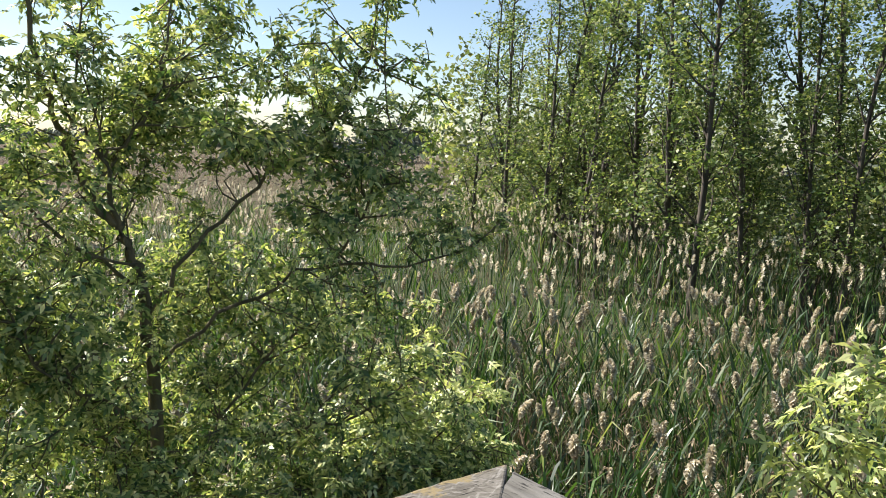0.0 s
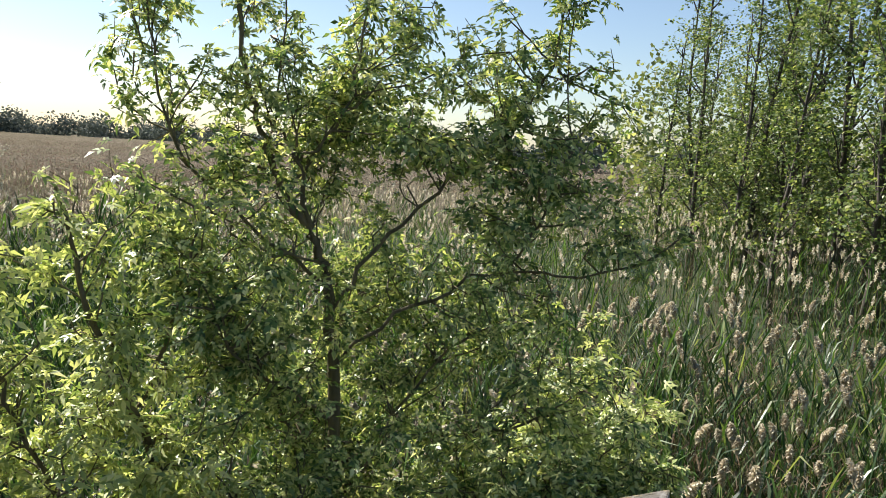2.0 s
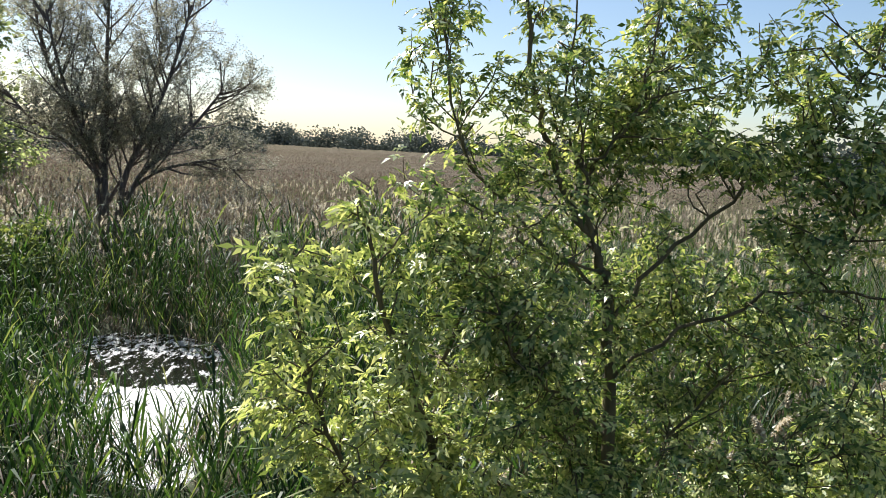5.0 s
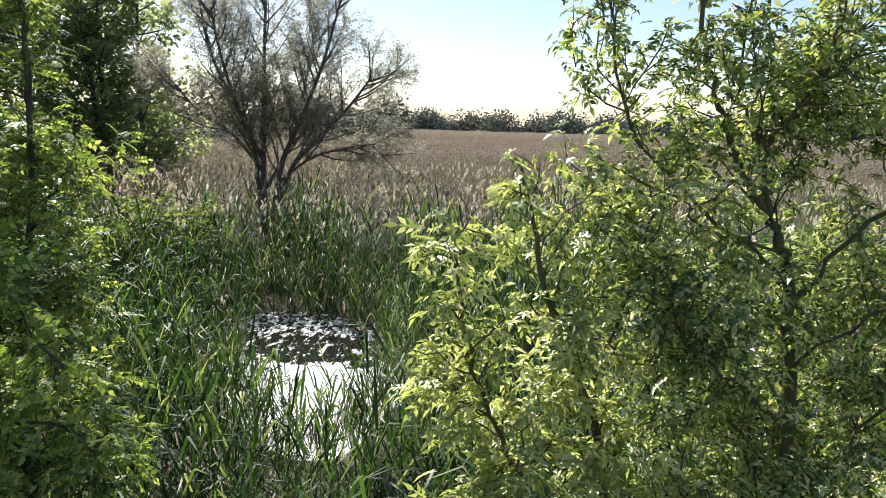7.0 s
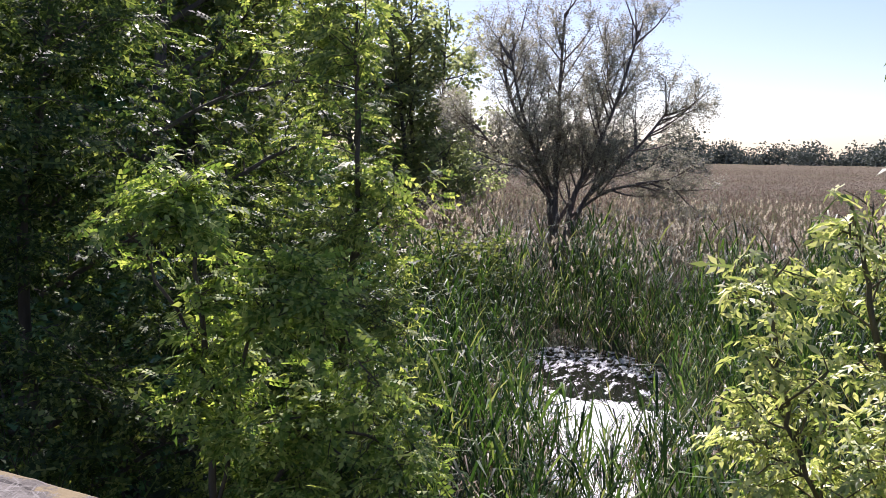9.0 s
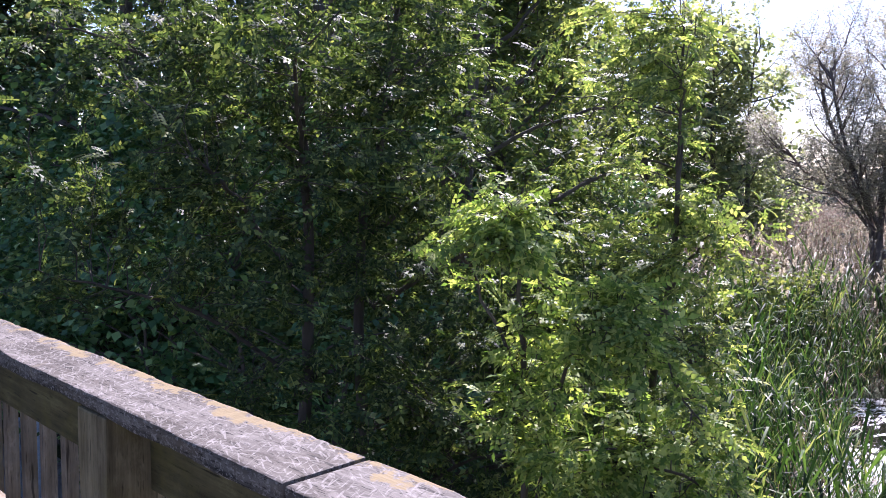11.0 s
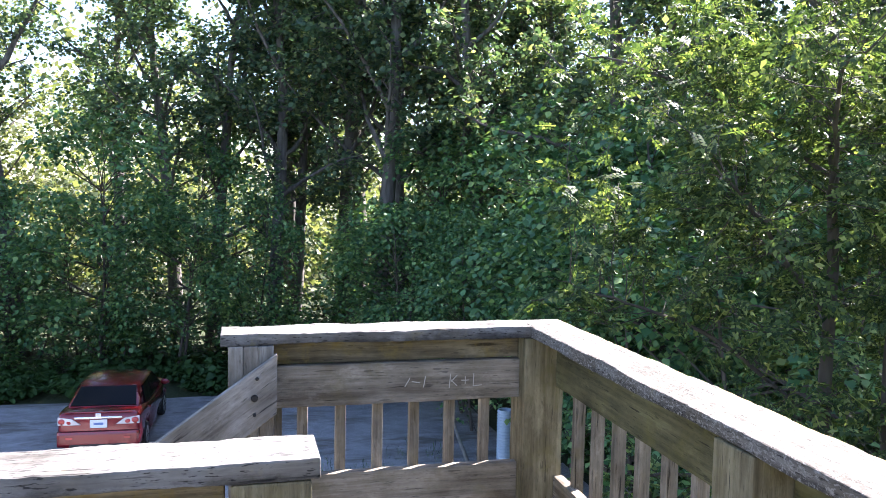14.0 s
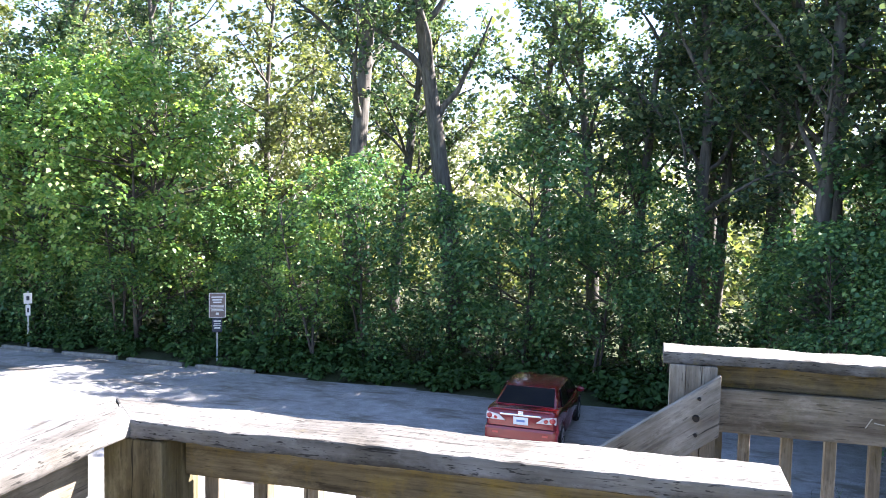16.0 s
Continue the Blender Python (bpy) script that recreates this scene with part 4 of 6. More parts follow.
# the walnut's sunlit edge, its light painted into the leaf colour
tree_of_limbs("walnut_sapling", "leaning young walnut beside the pond, sunlight put into its leaf colour", [
    ([(4.6, 0.2, -5.9), (4.5, 0.1, -3.0), (4.4, -0.1, -1.2), (4.3, -0.3, 0.2), (4.3, -0.3, 1.5)], 0.05, 0.008)],
    [([(4.45, 0.0, -1.8), (4.3, -0.3, -1.1), (4.2, -0.5, -0.75), (4.15, -0.6, -0.7)], 0.014, 0.004),
     ([(4.5, 0.1, -3.0), (4.3, -0.3, -2.0), (4.2, -0.5, -1.4), (4.2, -0.6, -1.2)], 0.014, 0.004),
     ([(4.35, -0.2, -0.4), (4.2, -0.5, 0.0), (4.2, -0.65, 0.12), (4.2, -0.75, 0.1)], 0.012, 0.004),
     ([(4.3, -0.3, 0.5), (4.1, -0.4, 0.9), (4.0, -0.45, 1.1), (3.95, -0.5, 1.2)], 0.012, 0.004)],
    rng, LEAF_WALNUT_EDGE_SUN, WALNUT, 0.95, BARK_DARK, (4, 0.35), (5, 0.2), 19, 0.08, 0.1,
    [((4.25, -0.35, 0.15), (0.5, 0.8, 0.45), 26), ((4.1, -0.2, -0.65), (0.6, 0.8, 0.55), 26), ((4.15, -0.4, -1.35), (0.6, 0.65, 0.6), 26), ((4.2, 0.0, 1.3), (0.7, 0.7, 0.8), 28), ((3.6, 0.1, -2.0), (0.7, 0.7, 0.6), 34)])
tree_of_limbs("box_elder_sapling", "bushy young box elder with yellow-green leaves among the reeds", [
    ([(2.6, -5.9, -5.9), (2.55, -5.85, -3.0), (2.5, -5.75, -1.4), (2.45, -5.7, -0.6)], 0.03, 0.005)],
    [([(2.55, -5.85, -2.4), (2.3, -5.6, -1.5), (2.2, -5.45, -1.1), (2.15, -5.4, -0.9)], 0.012, 0.004),
     ([(2.55, -5.85, -2.2), (2.6, -6.1, -1.4), (2.6, -6.25, -1.1), (2.6, -6.3, -0.95)], 0.012, 0.004)],
    rng, LEAF_YOUNG, YOUNG, 1.0, BARK_GREEN, (7, 0.34), (5, 0.18), 22, 0.2, 0.1,
    [((2.4, -5.75, -1.1), (0.4, 0.55, 0.55), 60)])


# ---- trees built once and copied ----
def grown_tree(name, label, rng, height, r, first, n_limbs, limb_len, rise, leaf, template, size, bark, per, shoots, twigs, category="tree", stems=1, droop=0.3):
    tree = thing(name, label, category)
    trunks, limbs = [], []
    for s in range(stems):
        d = np.array([rng.normal(0, 0.05 + 0.18 * (stems > 1)), rng.normal(0, 0.05 + 0.18 * (stems > 1)), 1])
        line = sprout(rng, (0.12 * s, 0.05 * s, -0.15), d, height * (1 - 0.12 * s), 12, 0.035, 0.08)
        trunks.append(line)
        part("trunk", raw_mesh("trunk", *tube(line, r * (1 - 0.15 * s) * np.linspace(1, 0.12, 12) ** 0.8, 8), [bark], smooth=True), None, tree)
    for k in range(n_limbs):
        line = trunks[k % stems]
        f = first + (0.97 - first) * ((k + rng.random()) / n_limbs)
        p = line[int(f * 11)]
        a = k * 2.4 + rng.normal(0, 0.4)
        ln = limb_len * (1.15 - 0.75 * (f - first) / (1 - first)) * (0.75 + 0.5 * rng.random())
        limbs.append(sprout(rng, p, (math.cos(a), math.sin(a), rise), ln, 7, 0.16, 0.10))
    tagged(part("branchwork", raw_mesh("branchwork", *joined([tube(l, np.linspace(r * 0.32, r * 0.07, len(l)), 5) for l in limbs]), [bark], smooth=True), None, tree), kind="stuff")
    sh = limbs_of(rng, limbs + [t[7:] for t in trunks], shoots[0], shoots[1], 0.25, 0.08)
    tw = limbs_of(rng, sh, twigs[0], twigs[1], 0.3, 0.0, 0.1)
    tagged(part("twigwork", raw_mesh("twigwork", *joined([tube(l[::2], np.linspace(r * 0.08, r * 0.03, 3), 3) for l in sh]), [bark]), None, tree), kind="stuff")
    part("crown", raw_mesh("crown", *leaves_on(rng, tw + sh, per, template, size, 0.10, droop), [leaf]), None, tree)
    return tree


def domed_tree(name, label, rng, height, width, low, clumps, per, leaf, size, bark, r=0.06):
    """A young maple: two stems, a limb to each rounded clump of leaves."""
    tree = thing(name, label, "tree")
    stems = [sprout(rng, (0.18 * s, 0.1 * s, -0.15), (rng.normal(0, 0.1), rng.normal(0, 0.1), 1), height * 0.85, 9, 0.05, 0.06) for s in (0, 1)]
    for line in stems:
        part("trunk", raw_mesh("trunk", *tube(line, np.linspace(r, r * 0.2, 9), 7), [bark], smooth=True), None, tree)
    half = (height - low) / 2
    way = unit(rng.normal(0, 1, (clumps, 3)) + (0, 0, 0.15))
    centres = way * (0.6 + 0.38 * rng.random((clumps, 1)) ** 0.6) * (width / 2, width / 2, half) + (0, 0, low + half)
    centres[:, :2] *= (1 + 0.25 * np.sin(np.arctan2(centres[:, 1], centres[:, 0]) * 3 + rng.random() * 6))[:, None]
    limbs = []
    for k, c in enumerate(centres):
        line = stems[k % 2]
        foot = line[int(np.argmin(np.abs(line[:, 2] - c[2] + 0.9)))]
        mid = (foot + c) / 2 + rng.normal(0, 0.12, 3) + (0, 0, 0.12)
        limbs.append(tube(np.array([foot, mid, c]), [r * 0.35, r * 0.22, r * 0.08], 4))
    tagged(part("branchwork", raw_mesh("branchwork", *joined(limbs), [bark], smooth=True), None, tree), kind="stuff")
    part("crown", raw_mesh("crown", *billows(rng, centres, rng.uniform(0.35, 0.85, clumps), per, WIDE, size), [leaf]), None, tree)
    return tree


def planted(protos, spots, rng, lo=0.85, hi=1.2, group=""):
    """The first spots take the trees themselves, the rest copies of them, turned and scaled."""
    used = set()
    for k, (x, y) in enumerate(spots):
        p = protos[k % len(protos)]
        s = lo + (hi - lo) * rng.random()
        z = float(ground_height(np.array(x), np.array(y)))
        m = pose(x, y, z, rng.normal(0, 1.5), rng.normal(0, 1.5), rng.random() * 360) @ Matrix.Diagonal((s, s, s * (0.92 + 0.16 * rng.random()), 1))
        if id(p) in used:
            ob = copy_thing(p, m)
            ob.matrix_basis = m
        else:
            used.add(id(p))
            p.matrix_basis = m
            ob = p
        if group:
            tagged(ob, group=group)


DIA, WIDE = diamond(0.36), diamond(0.42, 0.12)
rng = np.random.default_rng(11)
tall = [grown_tree("broadleaf_tree", "tall shaded broadleaf tree with a grey furrowed trunk", rng, 17, 0.30, 0.34, 16, 4.6, 0.75, LEAF_WOOD, WIDE, 0.19, BARK_GREY, 17, (2.4, 1.6), (2.6, 0.8)) for _ in range(4)]
bushy = [grown_tree("leafy_tree", "tall leafy tree across the marsh, haze put into its olive green", rng, 12, 0.16, 0.13, 26, 3.9, 0.55, LEAF_OLIVE_HAZE, DIA, 0.25, BARK_GREY, 9, (2.2, 1.5), (2.6, 0.8))] + [grown_tree("leafy_tree", "broad leafy tree with hanging sunlit foliage", rng, 12, 0.16, 0.13, 24, 3.4, 0.55, LEAF_HAZEL, DIA, 0.15, BARK_DARK, 27, (2.2, 1.4), (2.6, 0.7))]
bright = [domed_tree("sunlit_maple", "spreading maple with bright yellow-green foliage, sunlight put into its colour", rng, 10.5, 7.5, 1.6, 150, 130, LEAF_MAPLE_SUN, 0.175, BARK_DARK, 0.10)]
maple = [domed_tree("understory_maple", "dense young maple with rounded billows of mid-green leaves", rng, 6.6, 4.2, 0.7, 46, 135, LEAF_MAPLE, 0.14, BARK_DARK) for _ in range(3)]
poplar = [grown_tree("poplar_tree", "slender marsh poplar with small glittering leaves", rng, 13, 0.11, 0.19, 22, 2.0, 1.2, LEAF_POPLAR, DIA, 0.13, BARK_DARK, 16, (2.6, 1.0), (3.4, 0.6)) for _ in range(4)]

# wood behind the lot, row by row
old = [grown_tree("old_poplar", "old tree with a thick bare grey trunk forking high up", rng, 19, 0.46, 0.50, 12, 4.6, 0.9, LEAF_WOOD, WIDE, 0.17, BARK_GREY, 20, (2.2, 1.6), (2.4, 0.8)) for _ in range(2)]
planted(old, [(-12.9, 27.0), (-8.7, 28.3), (3.4, 29.9)], rng, 0.95, 1.1, "old trees of the wood")
spots = [(0.9, 29.5), (3.9, 31.5), (-2.2, 29.0), (2.5, 28.0), (-0.1, 26.6), (9.5, 17.8), (12.5, 15.2),  (-3.5, 31), (7, 26), (10.5, 24), (13, 20.5), (15.5, 17), (8.5, 29), (-36, 27),
          (12, 30), (17, 24), (18, 19), (24, 20), (-6, 33.5), (-13, 32.5), (1, 33), (-33, 29), (-21, 27), (-27, 26.5), (11, 12.5), (13.5, 9.5), (4.4, 25.2), (7.0, 23.4), (3.3, 23.9)]
planted(tall, spots, rng, 0.85, 1.15, "trees of the wood")
spots = [(-21, 23.8), (-18.3, 25.0), (-14.2, 24.6), (-11.2, 24.2), (-8.3, 24.6), (-5.4, 24.0), (-3.0, 23.6), (-0.8, 24.2), (4.6, 22.6), (6.8, 20.6), (7.5, 17.5), (9.5, 14.5), (8.0, 11.5), (10.5, 9.0), (6.3, 14.0), (5.6, 9.5), (-26, 25), (-31, 25.5),
         (-24.5, 27.5), (-15.8, 28), (-6.5, 27.5), (15, 11), (17.5, 8.5), (-1.8, 28.5), (6, 24.8), (-36, 25), (-19, 28.5), (12, 16), (6.0, 6.6), (8.5, 23.5), (9.5, 27), (4.8, 17.2), (15, 19), (3.6, 26.5), (5.5, 27.5), (6.5, 12), (8.8, 18.8), (7, 22.3), (9.8, 25.5), (11, 19.5), (5.0, 19.0), (6.2, 16.2), (3.6, 20.5), (7.6, 14.2)]
planted(maple, spots, rng, 0.8, 1.25, "shrubby maples at the lot's edge")
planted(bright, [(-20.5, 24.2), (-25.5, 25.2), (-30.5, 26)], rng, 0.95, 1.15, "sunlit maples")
slim = [domed_tree("sunlit_maple", "slim young maple with yellow-green leaves, sunlight put into their colour", rng, 7.6, 3.0, 1.5, 34, 120, LEAF_MAPLE_SUN, 0.145, BARK_DARK)]
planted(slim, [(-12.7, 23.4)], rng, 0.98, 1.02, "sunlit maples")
gold = [grown_tree("sunlit_tree", "tall tree behind the wood's edge, sunlight put into its pale yellow foliage", rng, 18, 0.2, 0.2, 22, 4.4, 0.7, LEAF_SUN_TINTED, DIA, 0.25, BARK_GREY, 10, (2.2, 1.6), (2.6, 0.8))]
planted(gold, [(-26, 35), (-20.5, 34), (-32, 36), (-16.5, 39), (-37, 34), (-29, 43), (-22, 42), (-13, 45), (-36, 41)], rng, 0.95, 1.1, "pale sunlit trees")
shrub = [grown_tree("marsh_shrub", "low rounded shrub at the pond's far shore", rng, 2.9, 0.04, 0.1, 18, 1.0, 0.7, LEAF_HAZEL, DIA, 0.11, BARK_DARK, 26, (4, 0.5), (5, 0.3), "shrub", 3)]
under = [grown_tree("undergrowth_bush", "low leafy bush on the wood floor", rng, 1.9, 0.03, 0.08, 16, 0.9, 0.6, LEAF_MAPLE, WIDE, 0.125, BARK_DARK, 20, (4, 0.5), (4, 0.3), "bush", 3) for _ in range(2)]
planted(under, [(-33.5 + 1.15 * k + rng.normal(0, 0.3), 24.4 + rng.normal(0, 0.5) + (1.6 if k % 3 == 0 else 0)) for k in range(35)] + [(-34 + 1.3 * k + rng.normal(0, 0.4), 27.0 + rng.normal(0, 0.6)) for k in range(0, 31, 2)] + [(rng.uniform(6.4, 10), rng.uniform(6, 22)) for k in range(14)], rng, 0.85, 1.4, "bushes under the wood's edge")
planted(shrub, [(25.1, 7.3), (23.6, 8.2), (27.5, 8.6), (21.5, 7.4), (22.6, 5.7), (20.4, 6.2), (24.2, 6.3)], rng, 1.1, 1.5, "shrubs by the pond")
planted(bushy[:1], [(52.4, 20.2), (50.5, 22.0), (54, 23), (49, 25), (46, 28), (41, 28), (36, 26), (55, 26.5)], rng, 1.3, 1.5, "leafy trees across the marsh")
planted(bushy[1:], [(17.5, 11.5), (13.5, 9.5), (19.5, 15), (10.5, 7.8), (15, 14), (30, 22), (22, 13.5)], rng, 0.95, 1.25, "leafy trees by the marsh")
# poplar grove in the marsh
grove = [(24.7, -31.5), (22.4, -30.9), (20.9, -32.1), (14.8, -27.8), (12.2, -27.1), (10.8, -26.7), (30.7, -31.1), (27.5, -33), (18, -29.5), (16.5, -31), (13.4, -30), (9.5, -28.6), (8.2, -25.9), (7.0, -27.5), (24, -35), (20, -36), (16, -35), (12, -34), (29, -37), (33.5, -33.5),
         (9, -33), (5.6, -26.2), (36, -38), (17.5, -26.8), (19.5, -28.4), (26.5, -30.2), (28.8, -33.8), (22, -33.5), (11, -30.5), (15.5, -28.8), (6.5, -24.5), (22.5, -29.2), (25.5, -28.6), (28.5, -29), (18.5, -33.8), (14, -32), (10, -31.8), (31, -35.5), (8, -30.5), (21, -26.5), (15, -25.2), (33, -30.5), (23.5, -37)]
planted(poplar, grove, rng, 0.92, 1.3, "poplar grove in the marsh")

# the lone willow out in the reeds
rng = np.random.default_rng(21)
wil = thing("willow_tree", "lone spreading willow with thin grey-green foliage", "tree", (41.2, 8.5, float(ground_height(np.array(41.2), np.array(8.5)))))
NARROW2 = diamond(0.22)
stems = [bezier_line(p, 14) for p in (
    [(0, 0, -0.2), (0.0, 0.1, 3.5), (0.1, 0.1, 6.5), (0.2, 0.0, 10.5), (0.0, -0.2, 13.5)],
    [(0, -0.3, -0.2), (0, -0.8, 3.6), (0.1, -1.8, 6.0), (0.2, -3.0, 9.0), (0.3, -4.0, 12.5)],
    [(0, -0.4, -0.2), (-0.2, -1.3, 3.4), (0, -2.6, 5.0), (0.2, -4.3, 6.8), (0.2, -5.6, 8.5)],
    [(0, 0.2, -0.2), (0.2, 0.6, 4.5), (0.0, 1.6, 7.0), (0, 2.8, 9.5), (0, 3.4, 12.5)],
    [(0.2, 0.0, 2.6), (1.2, -1.0, 4.8), (1.8, -1.6, 7.5), (2.2, -2.2, 11.0)],
    [(0.0, 0.1, 4.0), (-1.2, 0.9, 6.4), (-1.8, 1.6, 9.0), (-2.2, 2.0, 11.5)],
    [(0.0, 0.2, 3.6), (0.1, 1.8, 5.4), (0.1, 3.6, 6.6), (0, 4.8, 8.0)],
    [(0.0, -0.6, 2.8), (0.1, -2.4, 4.2), (0.1, -4.4, 4.8), (0, -5.8, 5.0)])]
for k, l in enumerate(stems):
    part("trunk", raw_mesh("trunk", *tube(l, np.linspace(0.20 - 0.017 * k, 0.05, len(l)), 8), [BARK_WILLOW], smooth=True), None, wil)
b1 = limbs_of(rng, stems, 1.7, 3.6, 0.09, 0.14, 0.22, 0.6)
b2 = limbs_of(rng, b1, 2.2, 1.9, 0.12, 0.07, 0.15, 0.6)
part("branchwork", raw_mesh("branchwork", *joined([tube(l, np.linspace(0.055, 0.015, 5), 5) for l in b1] + [tube(l, np.linspace(0.018, 0.007, 5), 3) for l in b2]), [BARK_WILLOW]), None, wil)
b3 = limbs_of(rng, b2, 3.2, 0.8, 0.15, 0.02, 0.1)
part("crown", raw_mesh("crown", *leaves_on(rng, b3 + b2, 30, NARROW2, 0.115, 0.09, 0.3), [LEAF_WILLOW]), None, wil)
part("twigwork", raw_mesh("twigwork", *joined([tube(l[::2], [0.007, 0.005, 0.003], 3) for l in b3]), [BARK_WILLOW]), None, wil)

# far woods beyond the reed field
rng = np.random.default_rng(31)
sets = []
for k in range(160):
    yaw = radians(rng.uniform(52, 140))
    d = rng.uniform(330, 470)
    h, w = rng.uniform(8, 14), rng.uniform(12, 20)
    if k % 11 == 0:
        h *= 1.35
    c = np.array([math.sin(yaw) * d, math.cos(yaw) * d, MARSH])
    u = rng.normal(0, 1, (640, 3)) * (1, 1, 0.8)
    p = unit(u) * (rng.random((640, 1)) ** 0.55) * (w / 2, w / 2, h / 2) * (1 + 0.2 * rng.random((640, 1))) + c + (0, 0, h * 0.52)
    sets.append(stamp(*WIDE, turned(rng.normal(0, 1, (640, 3)), rng), p, rng.uniform(0.8, 1.5, 640)))
for yaw, d, h, w in ((83.8, 165, 13, 12), (82.0, 160, 10, 11), (80, 170, 11, 12), (77, 150, 12, 12), (74, 140, 11, 12), (71, 120, 12, 11), (68, 95, 12, 10), (125, 150, 12, 11), (122, 170, 10, 10), (119, 180, 9, 10)):
    c = np.array([math.sin(radians(yaw)) * d, math.cos(radians(yaw)) * d, MARSH])
    n = 700
    p = unit(rng.normal(0, 1, (n, 3))) * (rng.random((n, 1)) ** 0.4) * (w / 2, w / 2, h / 2) + c + (0, 0, h * 0.5)
    sets.append(stamp(*WIDE, turned(rng.normal(0, 1, (n, 3)), rng), p, rng.uniform(0.5, 1.1, n)))
v, q = joined(sets)
tagged(new("far_woods", raw_mesh("far_woods", v, q, [LEAF_FAR_HAZE])), "line of woods beyond the reed field, haze put into its colour", "woods", kind="stuff")

# woods closing the view behind the lot
sets = []
for k in range(430):
    a = radians(rng.uniform(-62, 60))
    d = rng.uniform(52, 80) if k % 2 else rng.uniform(37, 62)
    h, w, n = (rng.uniform(12, 25) if k % 2 else rng.uniform(5, 10)), rng.uniform(5, 9), 230
    c = np.array([math.sin(a) * d, math.cos(a) * d, LOT])
    p = unit(rng.normal(0, 1, (n, 3))) * (rng.random((n, 1)) ** 0.4) * (w / 2, w / 2, h / 2) + c + (0, 0, h * 0.45)
    sets.append(stamp(*WIDE, turned(rng.normal(0, 1, (n, 3)), rng), p, rng.uniform(0.35, 0.65, n) * (1.0 if k % 2 else 0.75)))
for k in range(45):
    a = radians(rng.uniform(128, 172))
    d = rng.uniform(48, 72) - 14 * max(0, (math.degrees(a) - 135) / 37)
    h, w, n = rng.uniform(8, 15), rng.uniform(3, 6), 520
    c = np.array([math.sin(a) * d, math.cos(a) * d, LOT])
    p = unit(rng.normal(0, 1, (n, 3))) * (rng.random((n, 1)) ** 0.4) * (w / 2, w / 2, h / 2) + c + (0, 0, h * 0.45)
    sets.append(stamp(*WIDE, turned(rng.normal(0, 1, (n, 3)), rng), p, rng.uniform(0.25, 0.5, n)))
v, q = joined(sets)
tagged(new("deep_woods", raw_mesh("deep_woods", v, q, [LEAF_SUN_TINTED])), "tangled green woods behind the nearer trees", "woods", kind="stuff")

# ---- reeds ----
def ribbon(points, width, taper=0.15):
    """A flat blade along a line of points."""
    p = np.asarray(points, float)
    d = np.gradient(p, axis=0)
    s = unit(np.cross(d, (0.3, 0.2, 1.0)))
    w = width * np.r_[0.7, np.ones(len(p) - 2), taper]
    v = np.empty((2 * len(p), 3))
    v[0::2], v[1::2] = p - s * w[:, None] / 2, p + s * w[:, None] / 2
    q = [(2 * i, 2 * i + 1, 2 * i + 3, 2 * i + 2) for i in range(len(p) - 1)]
    return v, np.array(q)


def stalk(h, w, lean, rng):
    a = rng.random() * 6.28
    t = np.array([0, 0.5, 1.0])
    off = np.stack([math.cos(a) * lean * t ** 2, math.sin(a) * lean * t ** 2, h * t], -1)
    return off


def shoot(rng, h, leaves, ll, lw, lean=0.25):
    """A green leafy shoot; 0 is green, 1 is blue-green."""
    line = stalk(h, 0.012, lean, rng)
    sets, mats = [ribbon(line, 0.013)], [0, 0]
    for k in range(leaves):
        f = 0.30 + 0.68 * k / (leaves - 1)
        p = bezier_line(line, 21)[int(f * 20)]
        a = k * 2.6 + rng.normal(0, 0.7)
        out = np.array([math.cos(a), math.sin(a), 0])
        n = ll * (0.75 + 0.4 * rng.random())
        bend = rng.random() ** 1.6
        pts = [p, p + out * n * (0.24 + 0.14 * bend) + (0, 0, n * 0.52), p + out * n * (0.42 + 0.4 * bend) + (0, 0, n * (0.92 - 0.62 * bend))]
        sets.append(ribbon(pts, lw, 0.08))
        mats += [0, 0]
    v, q = joined(sets)
    return v, q, np.array(mats)


def plumed(rng, h, strands, ll, wide, lean=0.3, leaves=2):
    """A dry stalk with a nodding feathery head; 0 is straw, 1 is plume."""
    line = stalk(h, 0.01, lean, rng)
    sets, mats = [ribbon(line, 0.012)], [0, 0]
    for k in range(leaves):
        p = bezier_line(line, 21)[int((0.35 + 0.5 * rng.random()) * 20)]
        a = rng.random() * 6.28
        out = np.array([math.cos(a), math.sin(a), 0])
        sets.append(ribbon([p, p + out * 0.25 + (0, 0, 0.14), p + out * 0.42 - (0, 0, 0.08)], 0.022, 0.1))
        mats += [0, 0]
    top, nod = line[-1], unit(line[-1] - line[-2]) * (1, 1, 0) + rng.normal(0, 0.25, 3) * (1, 1, 0)
    for k in range(strands):
        f = k / max(strands - 1, 1)
        p = top + np.array([0, 0, ll * f * 0.8]) + nod * 0.16 * f * f
        a = k * 2.4
        swell = math.sin(math.pi * (0.12 + 0.8 * f)) ** 0.7       # an oval head, fullest at the middle
        out = np.array([math.cos(a), math.sin(a), 0]) * 0.46 * swell + nod * 0.4 + np.array([0, 0, 0.55])
        n = ll * (0.20 + 0.22 * swell)
        e = p + unit(out) * n
        m = (p + e) / 2 + np.array([0, 0, 0.02])
        side = unit(np.cross(e - p, rng.normal(0, 1, 3))) * wide * (1.1 - 0.4 * f)
        sets.append((np.array([p, m - side, e - (0, 0, 0.16 * ll * swell), m + side]), np.array([(0, 1, 2, 3)])))
        mats.append(1)
    v, q = joined(sets)
    return v, q, np.array(mats)


